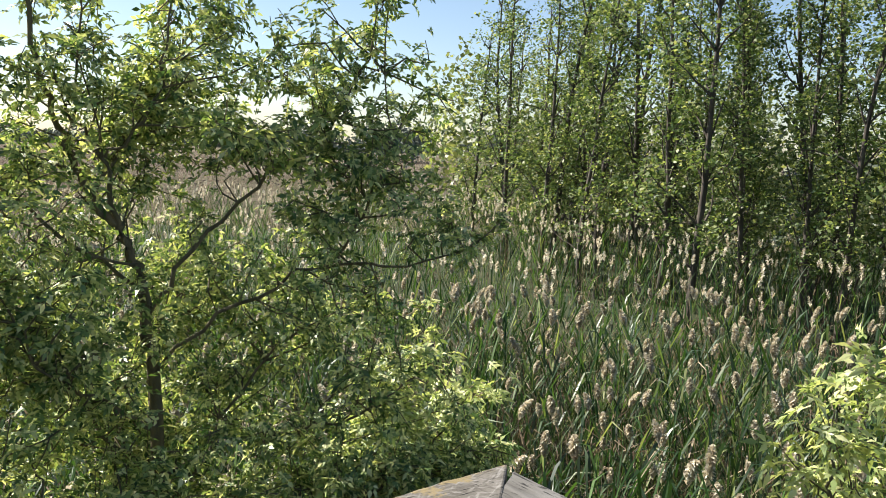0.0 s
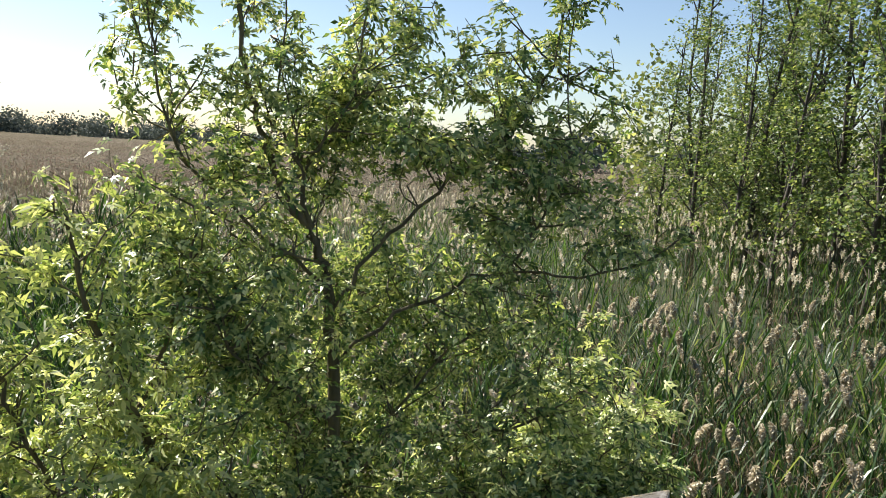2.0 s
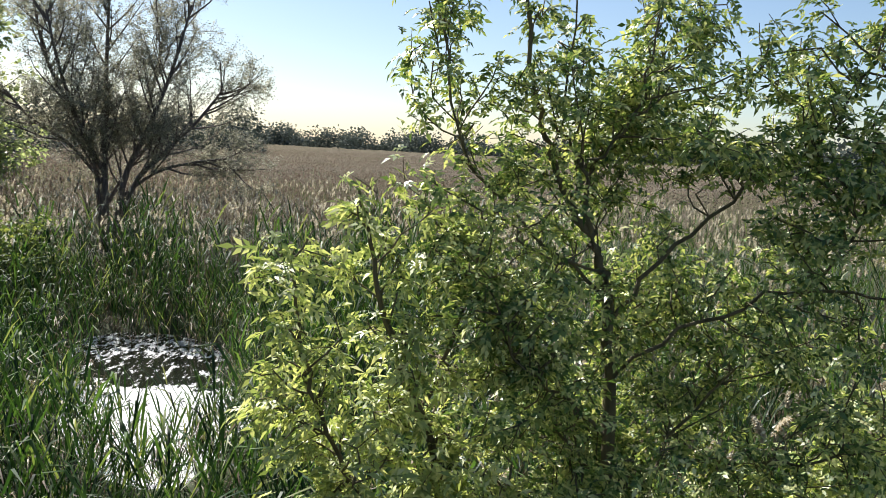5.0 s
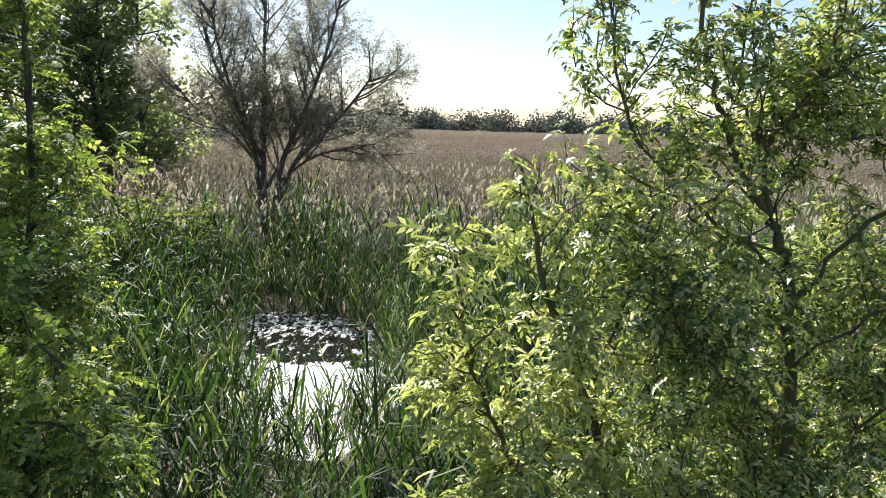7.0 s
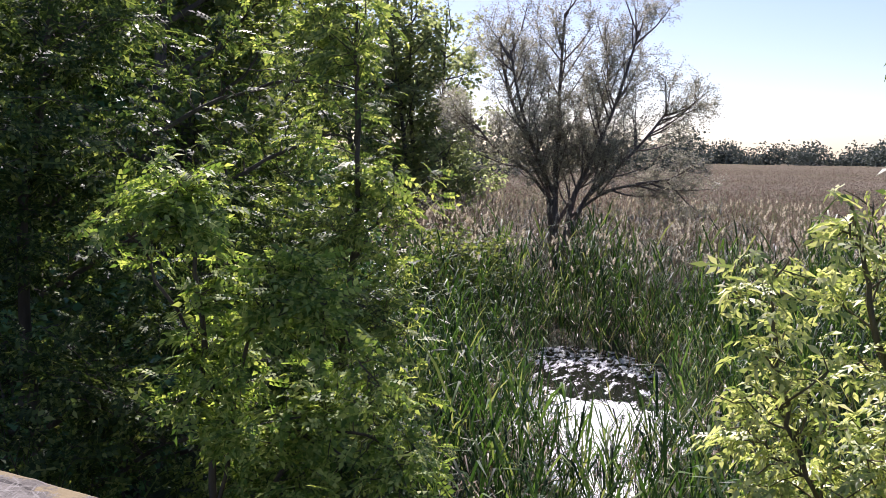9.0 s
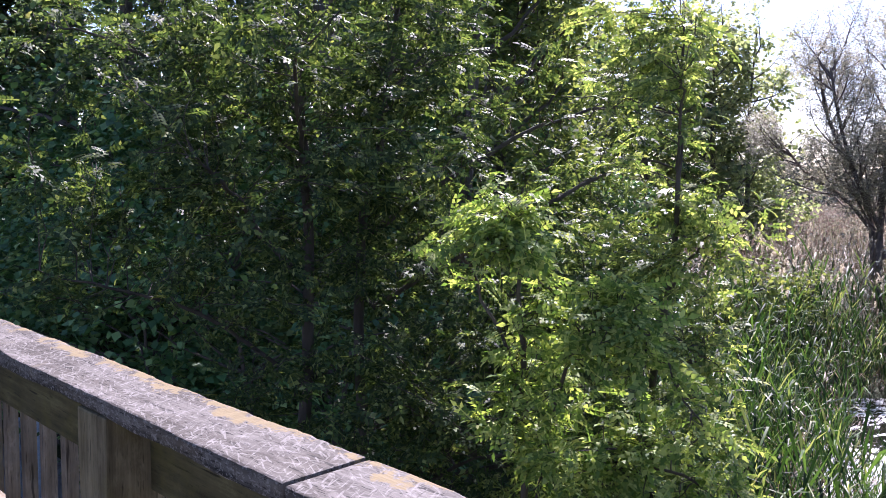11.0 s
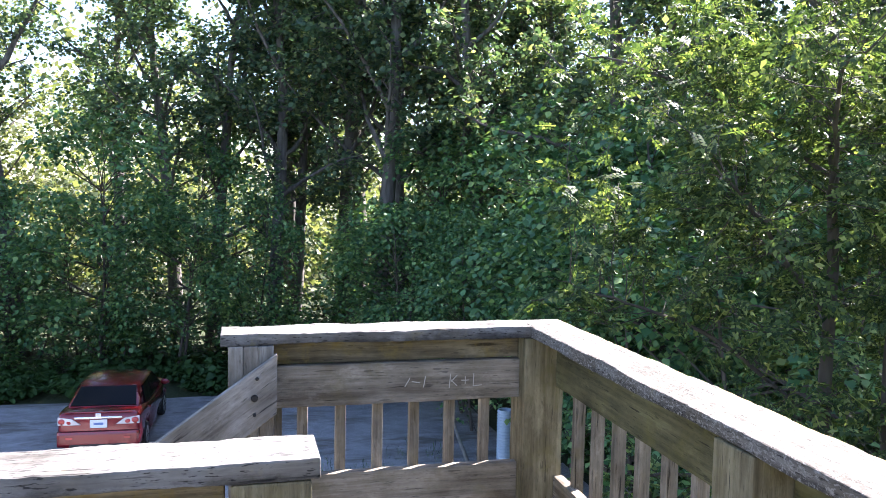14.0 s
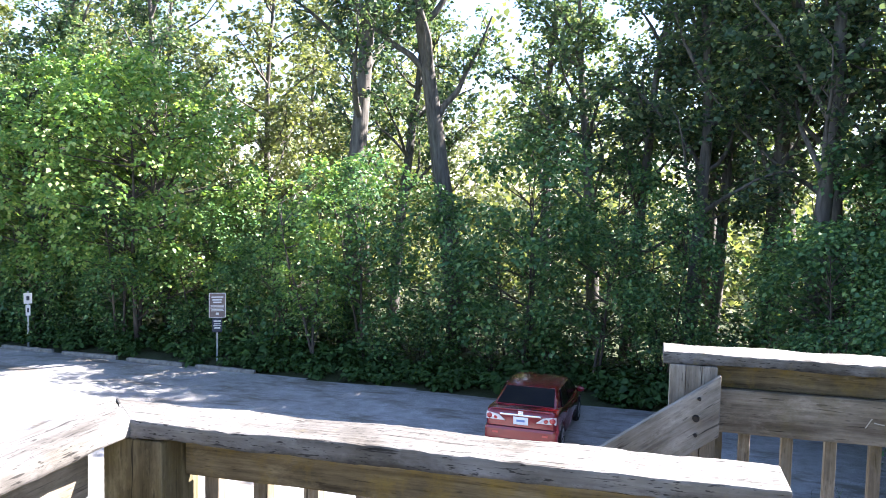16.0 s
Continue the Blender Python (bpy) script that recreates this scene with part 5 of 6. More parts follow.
def bed(name, label, kinds, spots, heights, mats, rng, scale_ref):
    """A reed bed: every plant is one of a few kinds, turned and scaled."""
    pick = rng.integers(0, len(kinds), len(spots))
    sets, index = [], []
    for k, (tv, tq, tm) in enumerate(kinds):
        sel = pick == k
        if not sel.any():
            continue
        at = np.column_stack([spots[sel], ground_height(spots[sel, 0], spots[sel, 1]) - 0.05])
        a = rng.random(sel.sum()) * 2 * math.pi
        lx, ly = rng.normal(0, 0.05, (2, sel.sum()))
        c, s, o, z = np.cos(a), np.sin(a), np.ones_like(a), np.zeros_like(a)
        m = np.stack([np.stack([c, -s, lx], -1), np.stack([s, c, ly], -1), np.stack([z, z, o], -1)], 1)
        sets.append(stamp(tv, tq, m, at, heights[sel] / scale_ref))
        index.append(np.tile(tm, sel.sum()))
    v, q = joined(sets)
    ob = new(name, raw_mesh(name, v, q, mats, np.concatenate(index)))
    return tagged(ob, label, "reeds", kind="stuff")


def scatter(rng, n, yaw0, yaw1, d0, d1, power=0.5):
    """Spots in a sector round the deck, yaw counted clockwise from +y."""
    a = np.radians(rng.uniform(yaw0, yaw1, n))
    u = rng.random(n)
    d = (d0 ** (1 / power) + (d1 ** (1 / power) - d0 ** (1 / power)) * u) ** power
    return np.column_stack([-0.8 + np.sin(a) * d, -3.2 + np.cos(a) * d])


def yaw_of(p):
    return np.degrees(np.arctan2(p[:, 0] + 0.8, p[:, 1] + 3.2)) % 360, np.hypot(p[:, 0] + 0.8, p[:, 1] + 3.2)


def green_zone(p):
    """1 where the fresh green reeds grow round the pond, 0 in the old plumed bed."""
    a, d = yaw_of(p)
    edge = 31 + 3 * np.sin(a * 0.35) + 2 * np.sin(a * 0.9)
    side = 101 + 3 * np.sin(d * 0.7)
    return ((a < side) & (d < edge)).astype(float)


def bank(p, h):
    """Plants on the near bank of the pond stay low."""
    a, d = yaw_of(p)
    on = (np.abs(a - 78.6) < 3.5) & (d > 9) & (d < 16)
    return np.where(on, np.minimum(h, 0.5 + 0.42 * (16 - d)) * (0.8 + 0.4 * np.sin(a * 9) ** 2), h)


def lumps(p, s=0.35):
    return np.sin(p[:, 0] * s + 1.7 * np.sin(p[:, 1] * s * 0.8)) * np.cos(p[:, 1] * s * 1.2 + np.sin(p[:, 0] * s * 0.6))


rng = np.random.default_rng(41)
green_kinds = [shoot(rng, 2.3, 8, 0.74, 0.036, 0.3) for _ in range(6)]
low_kinds = [shoot(rng, 1.3, 6, 0.7, 0.032, 0.35) for _ in range(5)]
mid_kinds = [shoot(rng, 3.1, 6, 0.66, 0.030, 0.35) for _ in range(5)]
old_kinds = [plumed(rng, 3.6, 84, 0.27, 0.024, 0.5, 4) for _ in range(7)]
old_light = [plumed(rng, 3.6, 13, 0.27, 0.034, 0.4, 2) for _ in range(6)]
old_far = [plumed(rng, 3.6, 2, 0.42, 0.09, 0.2, 0) for _ in range(5)]

p = scatter(rng, 5200, 58, 103, 6.5, 36)
p = p[(green_zone(p) > 0) & (pond_radius(p[:, 0], p[:, 1]) > 0.97)]
p = p[lumps(p, 1.15) > -0.22]
near_pond = np.clip((pond_radius(p[:, 0], p[:, 1]) - 1.0) / 0.9, 0, 1)
_, far_off = yaw_of(p)
h = (1.35 + 0.85 * near_pond + 0.45 * lumps(p, 0.8) + 1.0 * np.clip((far_off - 20) / 14, 0, 1)) * rng.uniform(0.72, 1.2, len(p))
h = bank(p, np.maximum(h, 0.7))
bed("green_reeds", "fresh green reeds crowding round the pond", green_kinds, p, h, [REED_GREEN], rng, 2.3)
p = scatter(rng, 3400, 50, 104, 4.5, 30)
p = p[lumps(p, 1.4) > -0.35]
p = p[(pond_radius(p[:, 0], p[:, 1]) > 1.0) | ((p[:, 0] < 15.6) & (rng.random(len(p)) < 0.3))]
bed("sedge", "arching green sedge at the pond's edge", low_kinds, p, bank(p, rng.uniform(0.8, 1.7, len(p))), [REED_GREEN], rng, 1.3)
p = scatter(rng, 2600, 60, 104, 6, 34)
p = p[pond_radius(p[:, 0], p[:, 1]) > 0.9]
bed("dry_reeds", "straw-coloured dead stalks among the green", [plumed(rng, 1.6, 2, 0.1, 0.004, 0.6, 3) for _ in range(4)], p, bank(p, rng.uniform(1.0, 2.1, len(p))), [REED_DRY, REED_DRY], rng, 1.6)

p = scatter(rng, 600, 96, 176, 4.2, 17)
p = p[green_zone(p) < 1]
bed("plumed_reeds", "tall old reeds with beige feathery plumes", old_kinds, p, (3.75 + 0.25 * lumps(p)) * rng.uniform(0.84, 1.08, len(p)), [REED_DRY, PLUME], rng, 3.9)
p = scatter(rng, 3000, 96, 176, 4.0, 17)
p = p[green_zone(p) < 1]
bed("green_reeds", "green shoots coming up through the old reeds", mid_kinds, p, (3.0 + 0.35 * lumps(p)) * rng.uniform(0.62, 1.16, len(p)), [REED_GREEN], rng, 3.1)
p = scatter(rng, 1300, 96, 176, 4.0, 19)
bed("bluegreen_reeds", "broad grey-green reed leaves bending over", [shoot(rng, 2.4, 7, 0.62, 0.034, 0.6) for _ in range(5)], p, rng.uniform(1.5, 3.0, len(p)), [REED_BLUE], rng, 2.4)
p = scatter(rng, 3600, 98, 176, 4.0, 21)
bed("dry_reeds", "bent straw-coloured leaves and stalks in the old bed", [plumed(rng, 2.4, 2, 0.1, 0.004, 0.8, 5) for _ in range(5)], p, rng.uniform(1.4, 3.0, len(p)), [REED_DRY, REED_DRY], rng, 2.4)
p = scatter(rng, 500, 60, 103, 24, 36)
bed("plumed_reeds", "scattered plumes over the green reeds", old_light, p, rng.uniform(2.9, 3.7, len(p)), [REED_DRY, PLUME], rng, 3.9)
p = scatter(rng, 3200, 60, 176, 17, 50)
p = p[green_zone(p) < 1]
bed("plumed_reeds", "dense stand of plumed reeds", old_light, p, (3.8 + 0.25 * lumps(p)) * rng.uniform(0.88, 1.08, len(p)), [REED_DRY, PLUME], rng, 3.9)
p = scatter(rng, 4600, 60, 176, 17, 46)
p = p[(green_zone(p) < 1) & ((yaw_of(p)[0] > 100) | (rng.random(len(p)) < 0.12))]
bed("green_reeds", "green shoots among the plumed reeds", mid_kinds, p, (3.2 + 0.3 * lumps(p)) * rng.uniform(0.75, 1.1, len(p)), [REED_GREEN], rng, 3.1)
p = scatter(rng, 2600, 60, 103, 29, 56)
bed("dry_reeds", "grey-brown dry reeds round the willow", [plumed(rng, 2.9, 3, 0.2, 0.012, 0.5, 4) for _ in range(4)], p, rng.uniform(2.2, 3.4, len(p)), [REED_DRY, REED_DRY], rng, 2.9)
p = scatter(rng, 3400, 58, 103, 30, 78)
p = p[green_zone(p) < 1]
bed("plumed_reeds", "old plumed reeds grading into the field", old_light, p, (3.5 + 0.25 * lumps(p)) * rng.uniform(0.86, 1.08, len(p)), [REED_DRY, PLUME_FAR], rng, 3.9)
p = scatter(rng, 25000, 55, 150, 48, 190, 0.7)
bed("far_reeds", "wide field of pinkish-beige reed plumes", old_far, p, (3.85 + 0.2 * lumps(p, 0.1)) * rng.uniform(0.9, 1.08, len(p)), [REED_GREEN, PLUME_FAR], rng, 3.9)


def canopy(x, y):
    d = np.hypot(x, y)
    return -2.65 + 0.28 * np.clip((d - 60) / 120, 0, 1) + 0.10 * np.sin(x * 0.5 + np.sin(y * 0.4)) * np.sin(y * 0.6) - 3.2 * np.clip((95 - d) / 35, 0, 1) ** 1.6


m, nt, bs, out = material("reed_canopy")
fine = noise_tex(nt, 2.4, 8.0, None, 0.7)
wide = noise_tex(nt, 0.06, 4.0)
col = mixed(nt, 0.5, ramp(nt, fine, [(0.3, (0.09, 0.085, 0.055)), (0.55, (0.19, 0.16, 0.125)), (0.75, (0.32, 0.27, 0.22))]), ramp(nt, wide, [(0.35, (0.62, 0.68, 0.45)), (0.65, (1, 1, 1))]), "MULTIPLY")
nt.links.new(col, bs.inputs["Base Color"])
bs.inputs["Roughness"].default_value = 1.0
bs.inputs["Specular IOR Level"].default_value = 0.0
bumped(nt, bs, fine, 1.0, 0.5)
rr, aa = np.meshgrid(np.geomspace(60, 480, 90), np.radians(np.linspace(-60, 40, 200)), indexing="ij")
cx, cy = rr * np.cos(aa), rr * np.sin(aa)
vid = np.arange(rr.size).reshape(rr.shape)
q = np.stack([vid[:-1, :-1], vid[1:, :-1], vid[1:, 1:], vid[:-1, 1:]], -1).reshape(-1, 4)
tagged(new("far_reed_field", raw_mesh("far_reed_field", np.stack([cx, cy, canopy(cx, cy)], -1).reshape(-1, 3), q, [m], smooth=True)), "distant level of dry reed tops", "reeds", kind="stuff")

# rough grass on the bank round the deck
rng = np.random.default_rng(47)
p = scatter(rng, 2000, 0, 360, 1.0, 10)
p = p[(lot_depth(p[:, 0], p[:, 1]) < -0.2) & ~((p[:, 0] < 0.1) & (p[:, 0] > -8) & (p[:, 1] > -1.4) & (p[:, 1] < 0.1)) & ~((np.abs(p[:, 0] + 1.2) < 1.3) & (np.abs(p[:, 1] + 2.1) < 2.3))]
tagged(bed("rough_grass", "rough green grass on the bank below the deck", low_kinds, p, rng.uniform(0.3, 0.7, len(p)), [REED_GREEN], rng, 1.3), category="grass")

# weeds growing through the crushed stone at the foot of the stairs
rng = np.random.default_rng(49)
p = np.column_stack([rng.uniform(-0.6, 5.2, 620), rng.uniform(8.5, 15.5, 620)])
p = p[lumps(p, 1.1) + 0.4 * lumps(p, 2.7) > 0.25]
tagged(bed("lot_weeds", "patchy low green weeds in the crushed stone", low_kinds, p, rng.uniform(0.26, 0.42, len(p)), [REED_GREEN], rng, 1.3), category="weeds")

# ---- the lot's edge: kerbs, plants, signs ----
kerb_rng = np.random.default_rng(5)


def edge_y(x):
    return 22.0 - 0.02 * (x + 7) + 0.035 * max(-x - 8, 0)


for k in range(7):
    x = -33.0 + 2.9 * k
    kerb = thing("parking_kerb", "worn grey concrete parking kerb half under leaves", "kerb", (x, edge_y(x) - 0.25, LOT + 0.07), "kerbs along the lot")
    kerb.rotation_euler = (0, 0, kerb_rng.normal(-0.03, 0.03))
    part("block", box_bm(2.35, 0.17, 0.15, 0.03, 8, 0.006, k), CONCRETE, kerb)


def leafy_plant(rng, n, size, lift):
    """A low clump of broad leaves on short stalks."""
    a = rng.random(n) * 6.28
    out = np.column_stack([np.cos(a), np.sin(a), rng.uniform(0.2, 1.1, n)])
    at = unit(out) * (rng.random((n, 1)) ** 0.6) * (0.5, 0.5, lift)
    tv, tq = blade(0.40, 0.1, 0.25)
    lv = stamp(tv, tq, turned(np.column_stack([np.cos(a), np.sin(a), rng.uniform(-0.5, 0.4, n)]), rng, roll=0.35), at, size * rng.uniform(0.6, 1.2, n))
    return lv


rng = np.random.default_rng(51)
protos = []
for k in range(4):
    plant = thing("burdock_plant", "low clump of broad dark green leaves at the lot's edge", "plant", group="plants along the lot")
    lv = leafy_plant(rng, 120, 0.19, 0.85)
    tagged(part("foliage", raw_mesh("foliage", *lv, [BURDOCK]), None, plant), kind="stuff")
    protos.append(plant)
spots = []
for k in range(230):
    x = rng.uniform(-34, 4)
    spots.append((x, edge_y(x) + 0.15 + abs(rng.normal(0, 1.8))))
for k in range(34):
    spots.append((rng.uniform(6.6, 10.0), rng.uniform(2.5, 20)))
planted(protos, spots, rng, 0.75, 1.5)

sign = thing("park_sign", "brown park notice board with pale border on a metal post", "sign", (-16.54, 23.25, LOT))
facing = math.atan2(16.2 - 1.2, 25.7)
sign.rotation_euler = (0, 0, facing)
plank("post", sign, GALV, (-16.54, 23.27, LOT - 0.3), (-16.54, 23.27, LOT + 2.45), 0.06, 0.06)
for ob in sign.children:
    ob.matrix_basis = pose(0, 0.03, 1.07, 0, -90, 0)


def sign_panel(parent, name, w, h, z, mat, rim):
    b = part(name, box_bm(w, 0.02, h, 0.008), mat, parent)
    b.location = (0, -0.012, z)
    for dx, dz, lx, lz in ((0, h / 2 - 0.02, w - 0.02, 0.018), (0, -h / 2 + 0.02, w - 0.02, 0.018), (w / 2 - 0.02, 0, 0.018, h - 0.058), (-w / 2 + 0.02, 0, 0.018, h - 0.058)):
        e = part("border", box_bm(lx, 0.006, lz, 0.001), rim, b)
        e.location = (dx, -0.0125, dz)
    return b


p1 = sign_panel(sign, "board", 0.60, 0.92, 2.13, SIGN_BROWN, SIGN_WHITE)
for dz, lx, lz in ((0.30, 0.42, 0.045), (0.20, 0.34, 0.05), (0.11, 0.30, 0.05), (0.0, 0.48, 0.022), (-0.05, 0.46, 0.022), (-0.10, 0.48, 0.022), (-0.15, 0.40, 0.022), (-0.20, 0.44, 0.022), (-0.31, 0.10, 0.09)):
    e = part("bar", box_bm(lx, 0.006, lz, 0.001), SIGN_WHITE, p1)
    e.location = (0, -0.0125, dz)
p2 = sign_panel(sign, "lower_board", 0.35, 0.5, 1.40, SIGN_BLUE, SIGN_BLUE)
for dz, lx, lz in ((0.15, 0.26, 0.05), (0.05, 0.22, 0.03), (-0.02, 0.28, 0.03), (-0.10, 0.2, 0.05)):
    e = part("bar", box_bm(lx, 0.006, lz, 0.001), SIGN_WHITE, p2)
    e.location = (0, -0.0125, dz)
marker = thing("trail_marker", "thin post with two small white plates", "sign", (-24.75, 23.2, LOT))
marker.rotation_euler = (0, 0, math.atan2(24.4, 27))
pm = part("post", box_bm(0.07, 0.07, 2.4, 0.006), GALV, marker)
pm.location = (0, 0.04, 1.0)
for z, w, h in ((1.93, 0.30, 0.42), (1.46, 0.17, 0.42)):
    pl = part("plate", box_bm(w, 0.015, h, 0.006), SIGN_WHITE, marker)
    pl.location = (0, -0.01, z)
    bar = part("bar", box_bm(w * 0.35, 0.006, h * 0.4, 0.001), SIGN_BLUE, pl)
    bar.location = (0, -0.01, 0)

# ribbed drain pipe and a pale stake on the slope beside the stairs
pipe = thing("drain_pipe", "ribbed grey-blue plastic pipe standing by the lot", "pipe", (4.28, 13.08, LOT), "drain pipes")
line = np.array([[0, 0, z] for z in np.linspace(-0.1, 1.72, 90)])
part("tube", raw_mesh("tube", *tube(line, np.where(np.arange(90) % 3 == 0, 0.17, 0.15), 16), [PIPE_BLUE], smooth=False), None, pipe)
copy_thing(pipe, pose(4.66, 13.2, LOT - 0.12, 2, 3, 40))
stake = thing("pale_stake", "pale weathered stake leaning in the weeds", "stake", (3.75, 14.6, LOT))
part("shaft", raw_mesh("shaft", *tube(np.array([[0.25, 0, -0.1], [-0.02, 0.05, 0.6], [-0.25, 0.1, 1.25]]), [0.06, 0.045, 0.025], 6), [CONCRETE]), None, stake)


# ---- the red car ----
def loft(sections, cap=True):
    v = np.array([p for s in sections for p in s], float)
    n = len(sections[0])
    q = [(i * n + j, i * n + (j + 1) % n, (i + 1) * n + (j + 1) % n, (i + 1) * n + j) for i in range(len(sections) - 1) for j in range(n)]
    bm = bmesh.new()
    vs = [bm.verts.new(p) for p in v]
    for f in q:
        bm.faces.new([vs[k] for k in f])
    if cap:
        bm.faces.new(vs[:n][::-1])
        bm.faces.new(vs[-n:])
    bmesh.ops.recalc_face_normals(bm, faces=bm.faces)
    for f in bm.faces:
        f.smooth = True
    return bm


def panel(corners, thick=0.012, shrink=0.0):
    """A curved pane between four corners, a little thick."""
    c = [Vector(p) for p in corners]
    mid = sum(c, Vector()) / 4
    c = [p + (mid - p) * shrink for p in c]
    n = (c[1] - c[0]).cross(c[3] - c[0]).normalized() * thick
    bm = bmesh.new()
    a = [bm.verts.new(p + n) for p in c]
    b = [bm.verts.new(p - n) for p in c]
    bm.faces.new(a), bm.faces.new(b[::-1])
    for k in range(4):
        bm.faces.new([a[k], b[k], b[(k + 1) % 4], a[(k + 1) % 4]])
    bmesh.ops.recalc_face_normals(bm, faces=bm.faces)
    bmesh.ops.bevel(bm, geom=bm.edges[:], offset=thick * 0.5, segments=1, affect="EDGES")
    return bm


car = thing("car", "red four-door saloon parked nose to the trees", "car", (-4.12, 18.8, LOT))
car.scale = (1.03, 1.03, 1.03)
car.rotation_euler = (0, 0, radians(-3.0))


def section(y, w, zb, zs):
    half = [(w * 0.80, zb), (w * 0.97, zb + 0.08), (w, (zb + zs) / 2 - 0.03), (w * 0.985, zs - 0.12), (w * 0.955, zs - 0.02), (w * 0.86, zs), (w * 0.4, zs + 0.012)]
    return [(x, y, z) for x, z in half] + [(-x, y, z) for x, z in half[::-1]]


body = loft([section(*s) for s in ((-2.265, 0.78, 0.42, 0.93), (-2.25, 0.83, 0.34, 1.065), (-2.20, 0.855, 0.27, 1.095), (-2.0, 0.875, 0.25, 1.10), (-1.72, 0.88, 0.25, 1.09), (-1.68, 0.88, 0.50, 1.09), (-1.37, 0.88, 0.66, 1.06), (-1.06, 0.88, 0.50, 1.0),
    (-1.02, 0.88, 0.22, 0.98), (0.0, 0.885, 0.20, 0.95), (0.96, 0.88, 0.22, 0.97), (1.0, 0.88, 0.50, 0.98), (1.31, 0.875, 0.66, 0.98), (1.62, 0.87, 0.50, 0.93), (1.66, 0.865, 0.25, 0.92), (1.95, 0.82, 0.26, 0.84), (2.2, 0.70, 0.30, 0.70), (2.27, 0.55, 0.36, 0.62))])
part("body", body, CAR_RED, car)


def roof_section(y, wb, wr, zb, zr):
    half = [(wb, zb), (wr + 0.05, zr - 0.06), (wr - 0.03, zr - 0.012), (wr * 0.5, zr)]
    return [(x, y, z) for x, z in half] + [(-x, y, z) for x, z in half[::-1]]


part("cabin", loft([roof_section(*s) for s in ((-1.80, 0.80, 0.74, 1.0, 1.10), (-1.12, 0.82, 0.64, 0.96, 1.415), (-0.75, 0.83, 0.65, 0.94, 1.455), (0.0, 0.84, 0.655, 0.92, 1.470), (0.42, 0.84, 0.63, 0.92, 1.435), (1.30, 0.80, 0.70, 0.90, 1.02))]), CAR_RED, car)
part("rear_window", panel([(-0.70, -1.775, 1.125), (0.70, -1.775, 1.125), (0.61, -1.15, 1.412), (-0.61, -1.15, 1.412)], 0.012), CAR_GLASS, car, "dark tinted rear window")
part("windscreen", panel([(0.62, 1.22, 1.05), (-0.62, 1.22, 1.05), (-0.53, 0.50, 1.41), (0.53, 0.50, 1.41)], 0.012), CAR_GLASS, car)
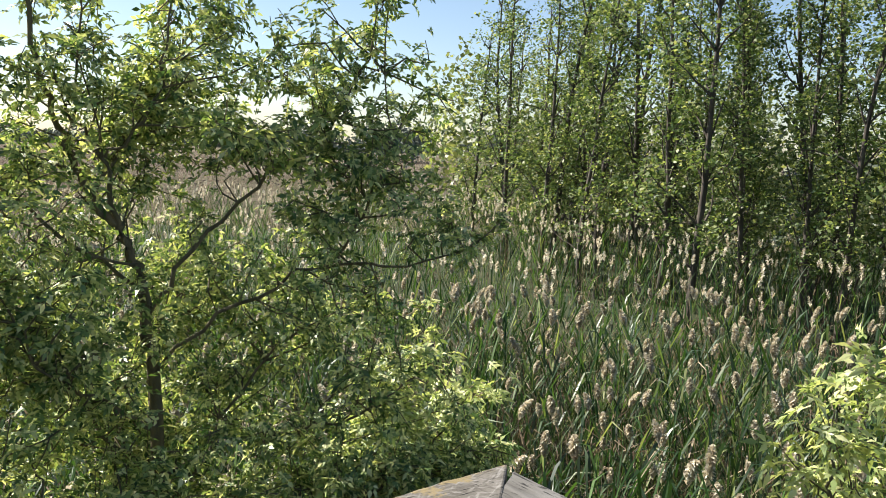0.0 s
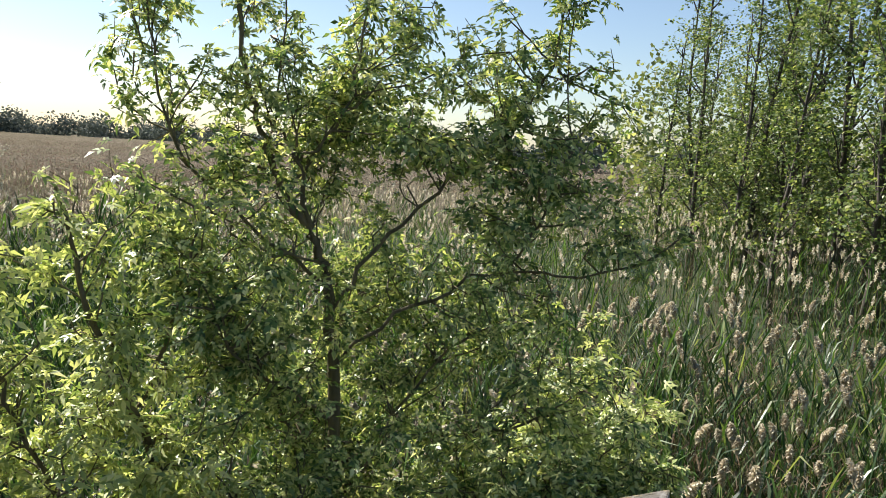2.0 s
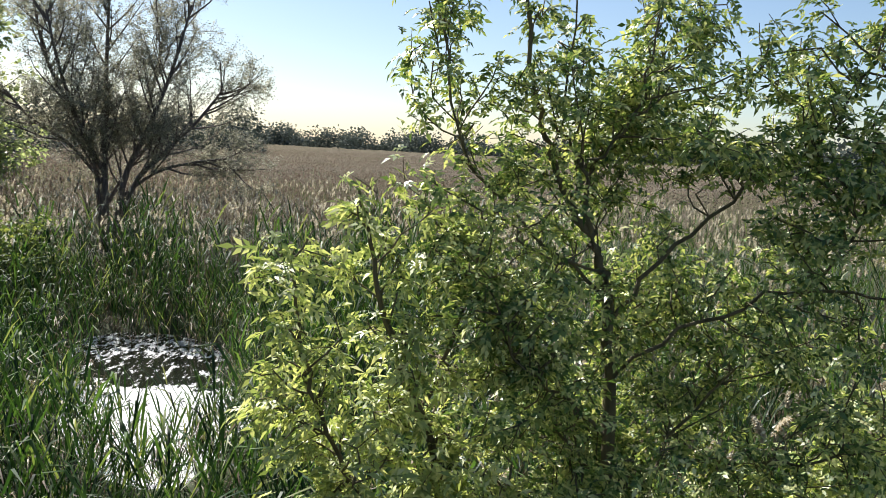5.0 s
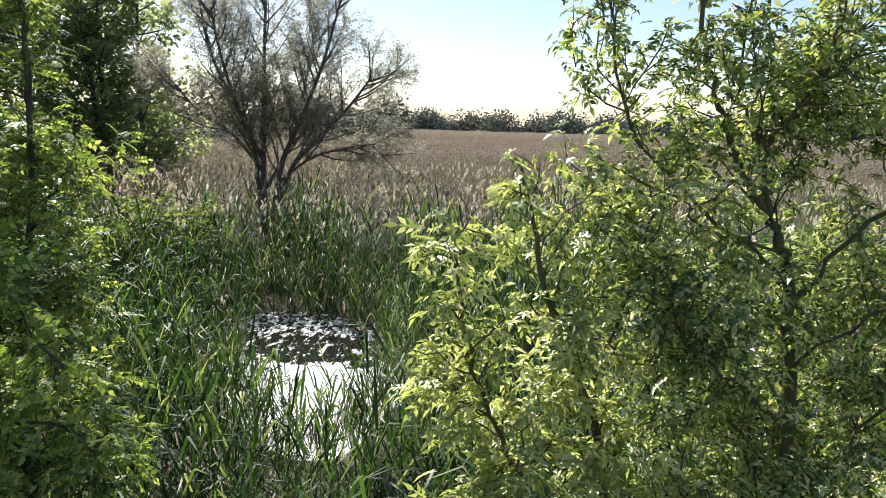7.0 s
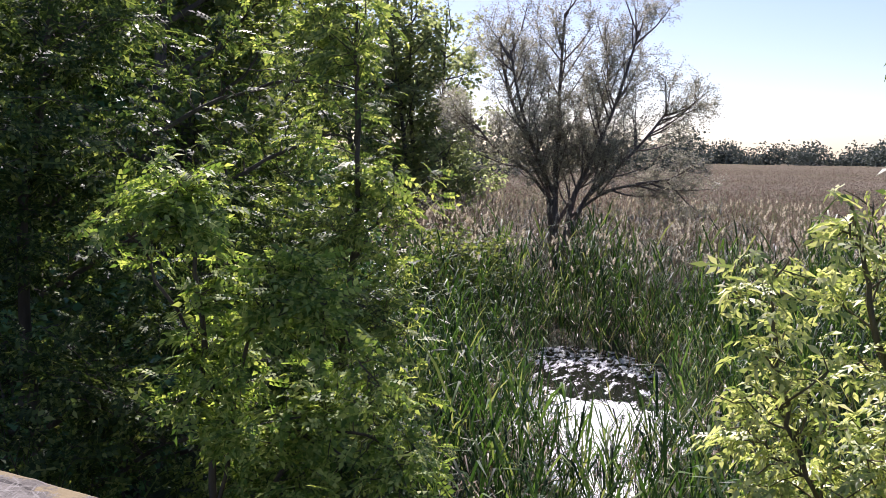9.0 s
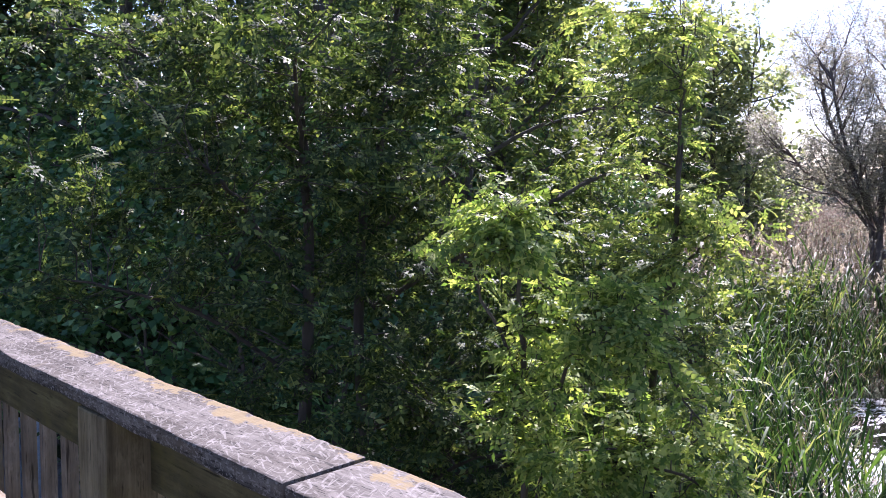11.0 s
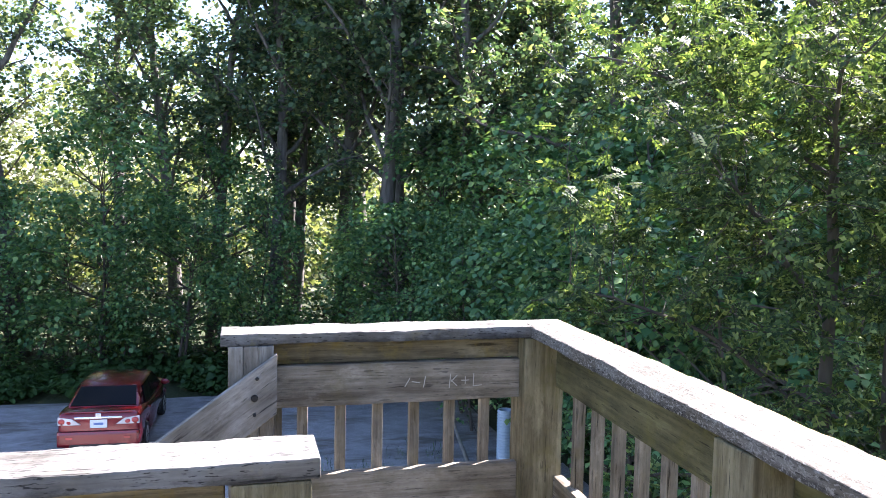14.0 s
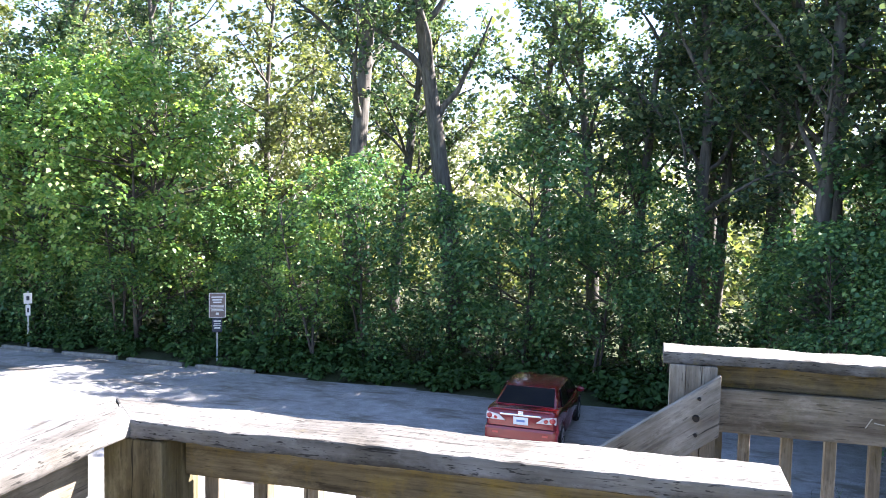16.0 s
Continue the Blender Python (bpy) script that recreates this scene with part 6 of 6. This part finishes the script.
for s in (1, -1):
    for y0, y1, t0, t1 in ((-1.28, -0.38, -1.02, -0.42), (-0.30, 0.92, -0.36, 0.42)):
        part("side_window", panel([(s * 0.822, y0, 1.0), (s * 0.832, y1, 0.99), (s * 0.700, t1, 1.385), (s * 0.702, t0, 1.385)], 0.012), CAR_GLASS, car)
    light = part("tail_light", panel([(s * 0.85, -2.232, 0.82), (s * 0.36, -2.290, 0.835), (s * 0.54, -2.285, 0.965), (s * 0.848, -2.225, 1.005)], 0.02), LAMP_CLEAR, car, "clear tail light with red lenses")
    for dx, r in ((0.76, 0.062), (0.60, 0.05)):
        bm = bmesh.new()
        bmesh.ops.create_uvsphere(bm, u_segments=14, v_segments=8, radius=r)
        bmesh.ops.scale(bm, vec=(1.25, 0.35, 1.0), verts=bm.verts)
        lens = part("lens", bm, LAMP_RED, light)
        lens.location = (s * dx, -2.265 - 0.012 * (dx < 0.65), 0.912 if dx > 0.65 else 0.895)
    mir = bmesh.new()
    bmesh.ops.create_uvsphere(mir, u_segments=12, v_segments=8, radius=0.1)
    bmesh.ops.scale(mir, vec=(1.1, 0.6, 0.75), verts=mir.verts)
    part("mirror", mir, CAR_RED, car).location = (s * 0.97, 0.78, 1.02)
    for y in (-0.95, 0.05):
        part("door_handle", box_bm(0.03, 0.2, 0.03, 0.01), CAR_RED, car).location = (s * 0.885, y, 0.86)
    for y in (-1.37, 1.31):
        bm = bmesh.new()
        bmesh.ops.create_cone(bm, cap_ends=True, segments=28, radius1=0.315, radius2=0.315, depth=0.20)
        bmesh.ops.bevel(bm, geom=[e for e in bm.edges if len(e.link_faces) == 2 and any(len(f.verts) > 4 for f in e.link_faces)], offset=0.03, segments=2, affect="EDGES")
        wheel = part("wheel", bm, RUBBER, car)
        wheel.matrix_basis = pose(s * 0.775, y, 0.315, 0, 90, 0)
        bm = bmesh.new()
        bmesh.ops.create_cone(bm, cap_ends=True, segments=24, radius1=0.20, radius2=0.20, depth=0.205)
        rim = part("rim", bm, RIM, wheel)
        for k in range(5):
            spoke = part("spoke", box_bm(0.17, 0.035, 0.215, 0.004), BLACK, wheel)
            spoke.matrix_basis = pose(0.11 * math.cos(k * 1.257), 0.11 * math.sin(k * 1.257), 0, 0, 0, math.degrees(k * 1.257))
part("rear_bumper", box_bm(1.74, 0.2, 0.36, 0.075), CAR_RED, car).location = (0, -2.235, 0.52)
part("boot_lip", box_bm(1.36, 0.12, 0.035, 0.014), CAR_RED, car).location = (0, -2.215, 1.105)
part("trim_strip", box_bm(1.0, 0.03, 0.05, 0.012), CHROME, car, "chrome strip above the number plate").location = (0, -2.275, 0.985)
part("badge", box_bm(0.12, 0.02, 0.075, 0.008), CHROME, car).location = (0, -2.275, 1.045)
plate = part("number_plate", box_bm(0.36, 0.014, 0.18, 0.004), PLATE, car, "white number plate with blue bar")
plate.location = (0, -2.278, 0.85)
part("bar", box_bm(0.20, 0.006, 0.05, 0.001), PLATE_BAR, plate).location = (0, -0.008, 0)
part("bumper_strip", box_bm(1.2, 0.03, 0.06, 0.01), BLACK, car).location = (0, -2.325, 0.38)
for s in (1, -1):
    part("reflector", box_bm(0.14, 0.012, 0.05, 0.004), LAMP_RED, car).location = (s * 0.6, -2.338, 0.55)
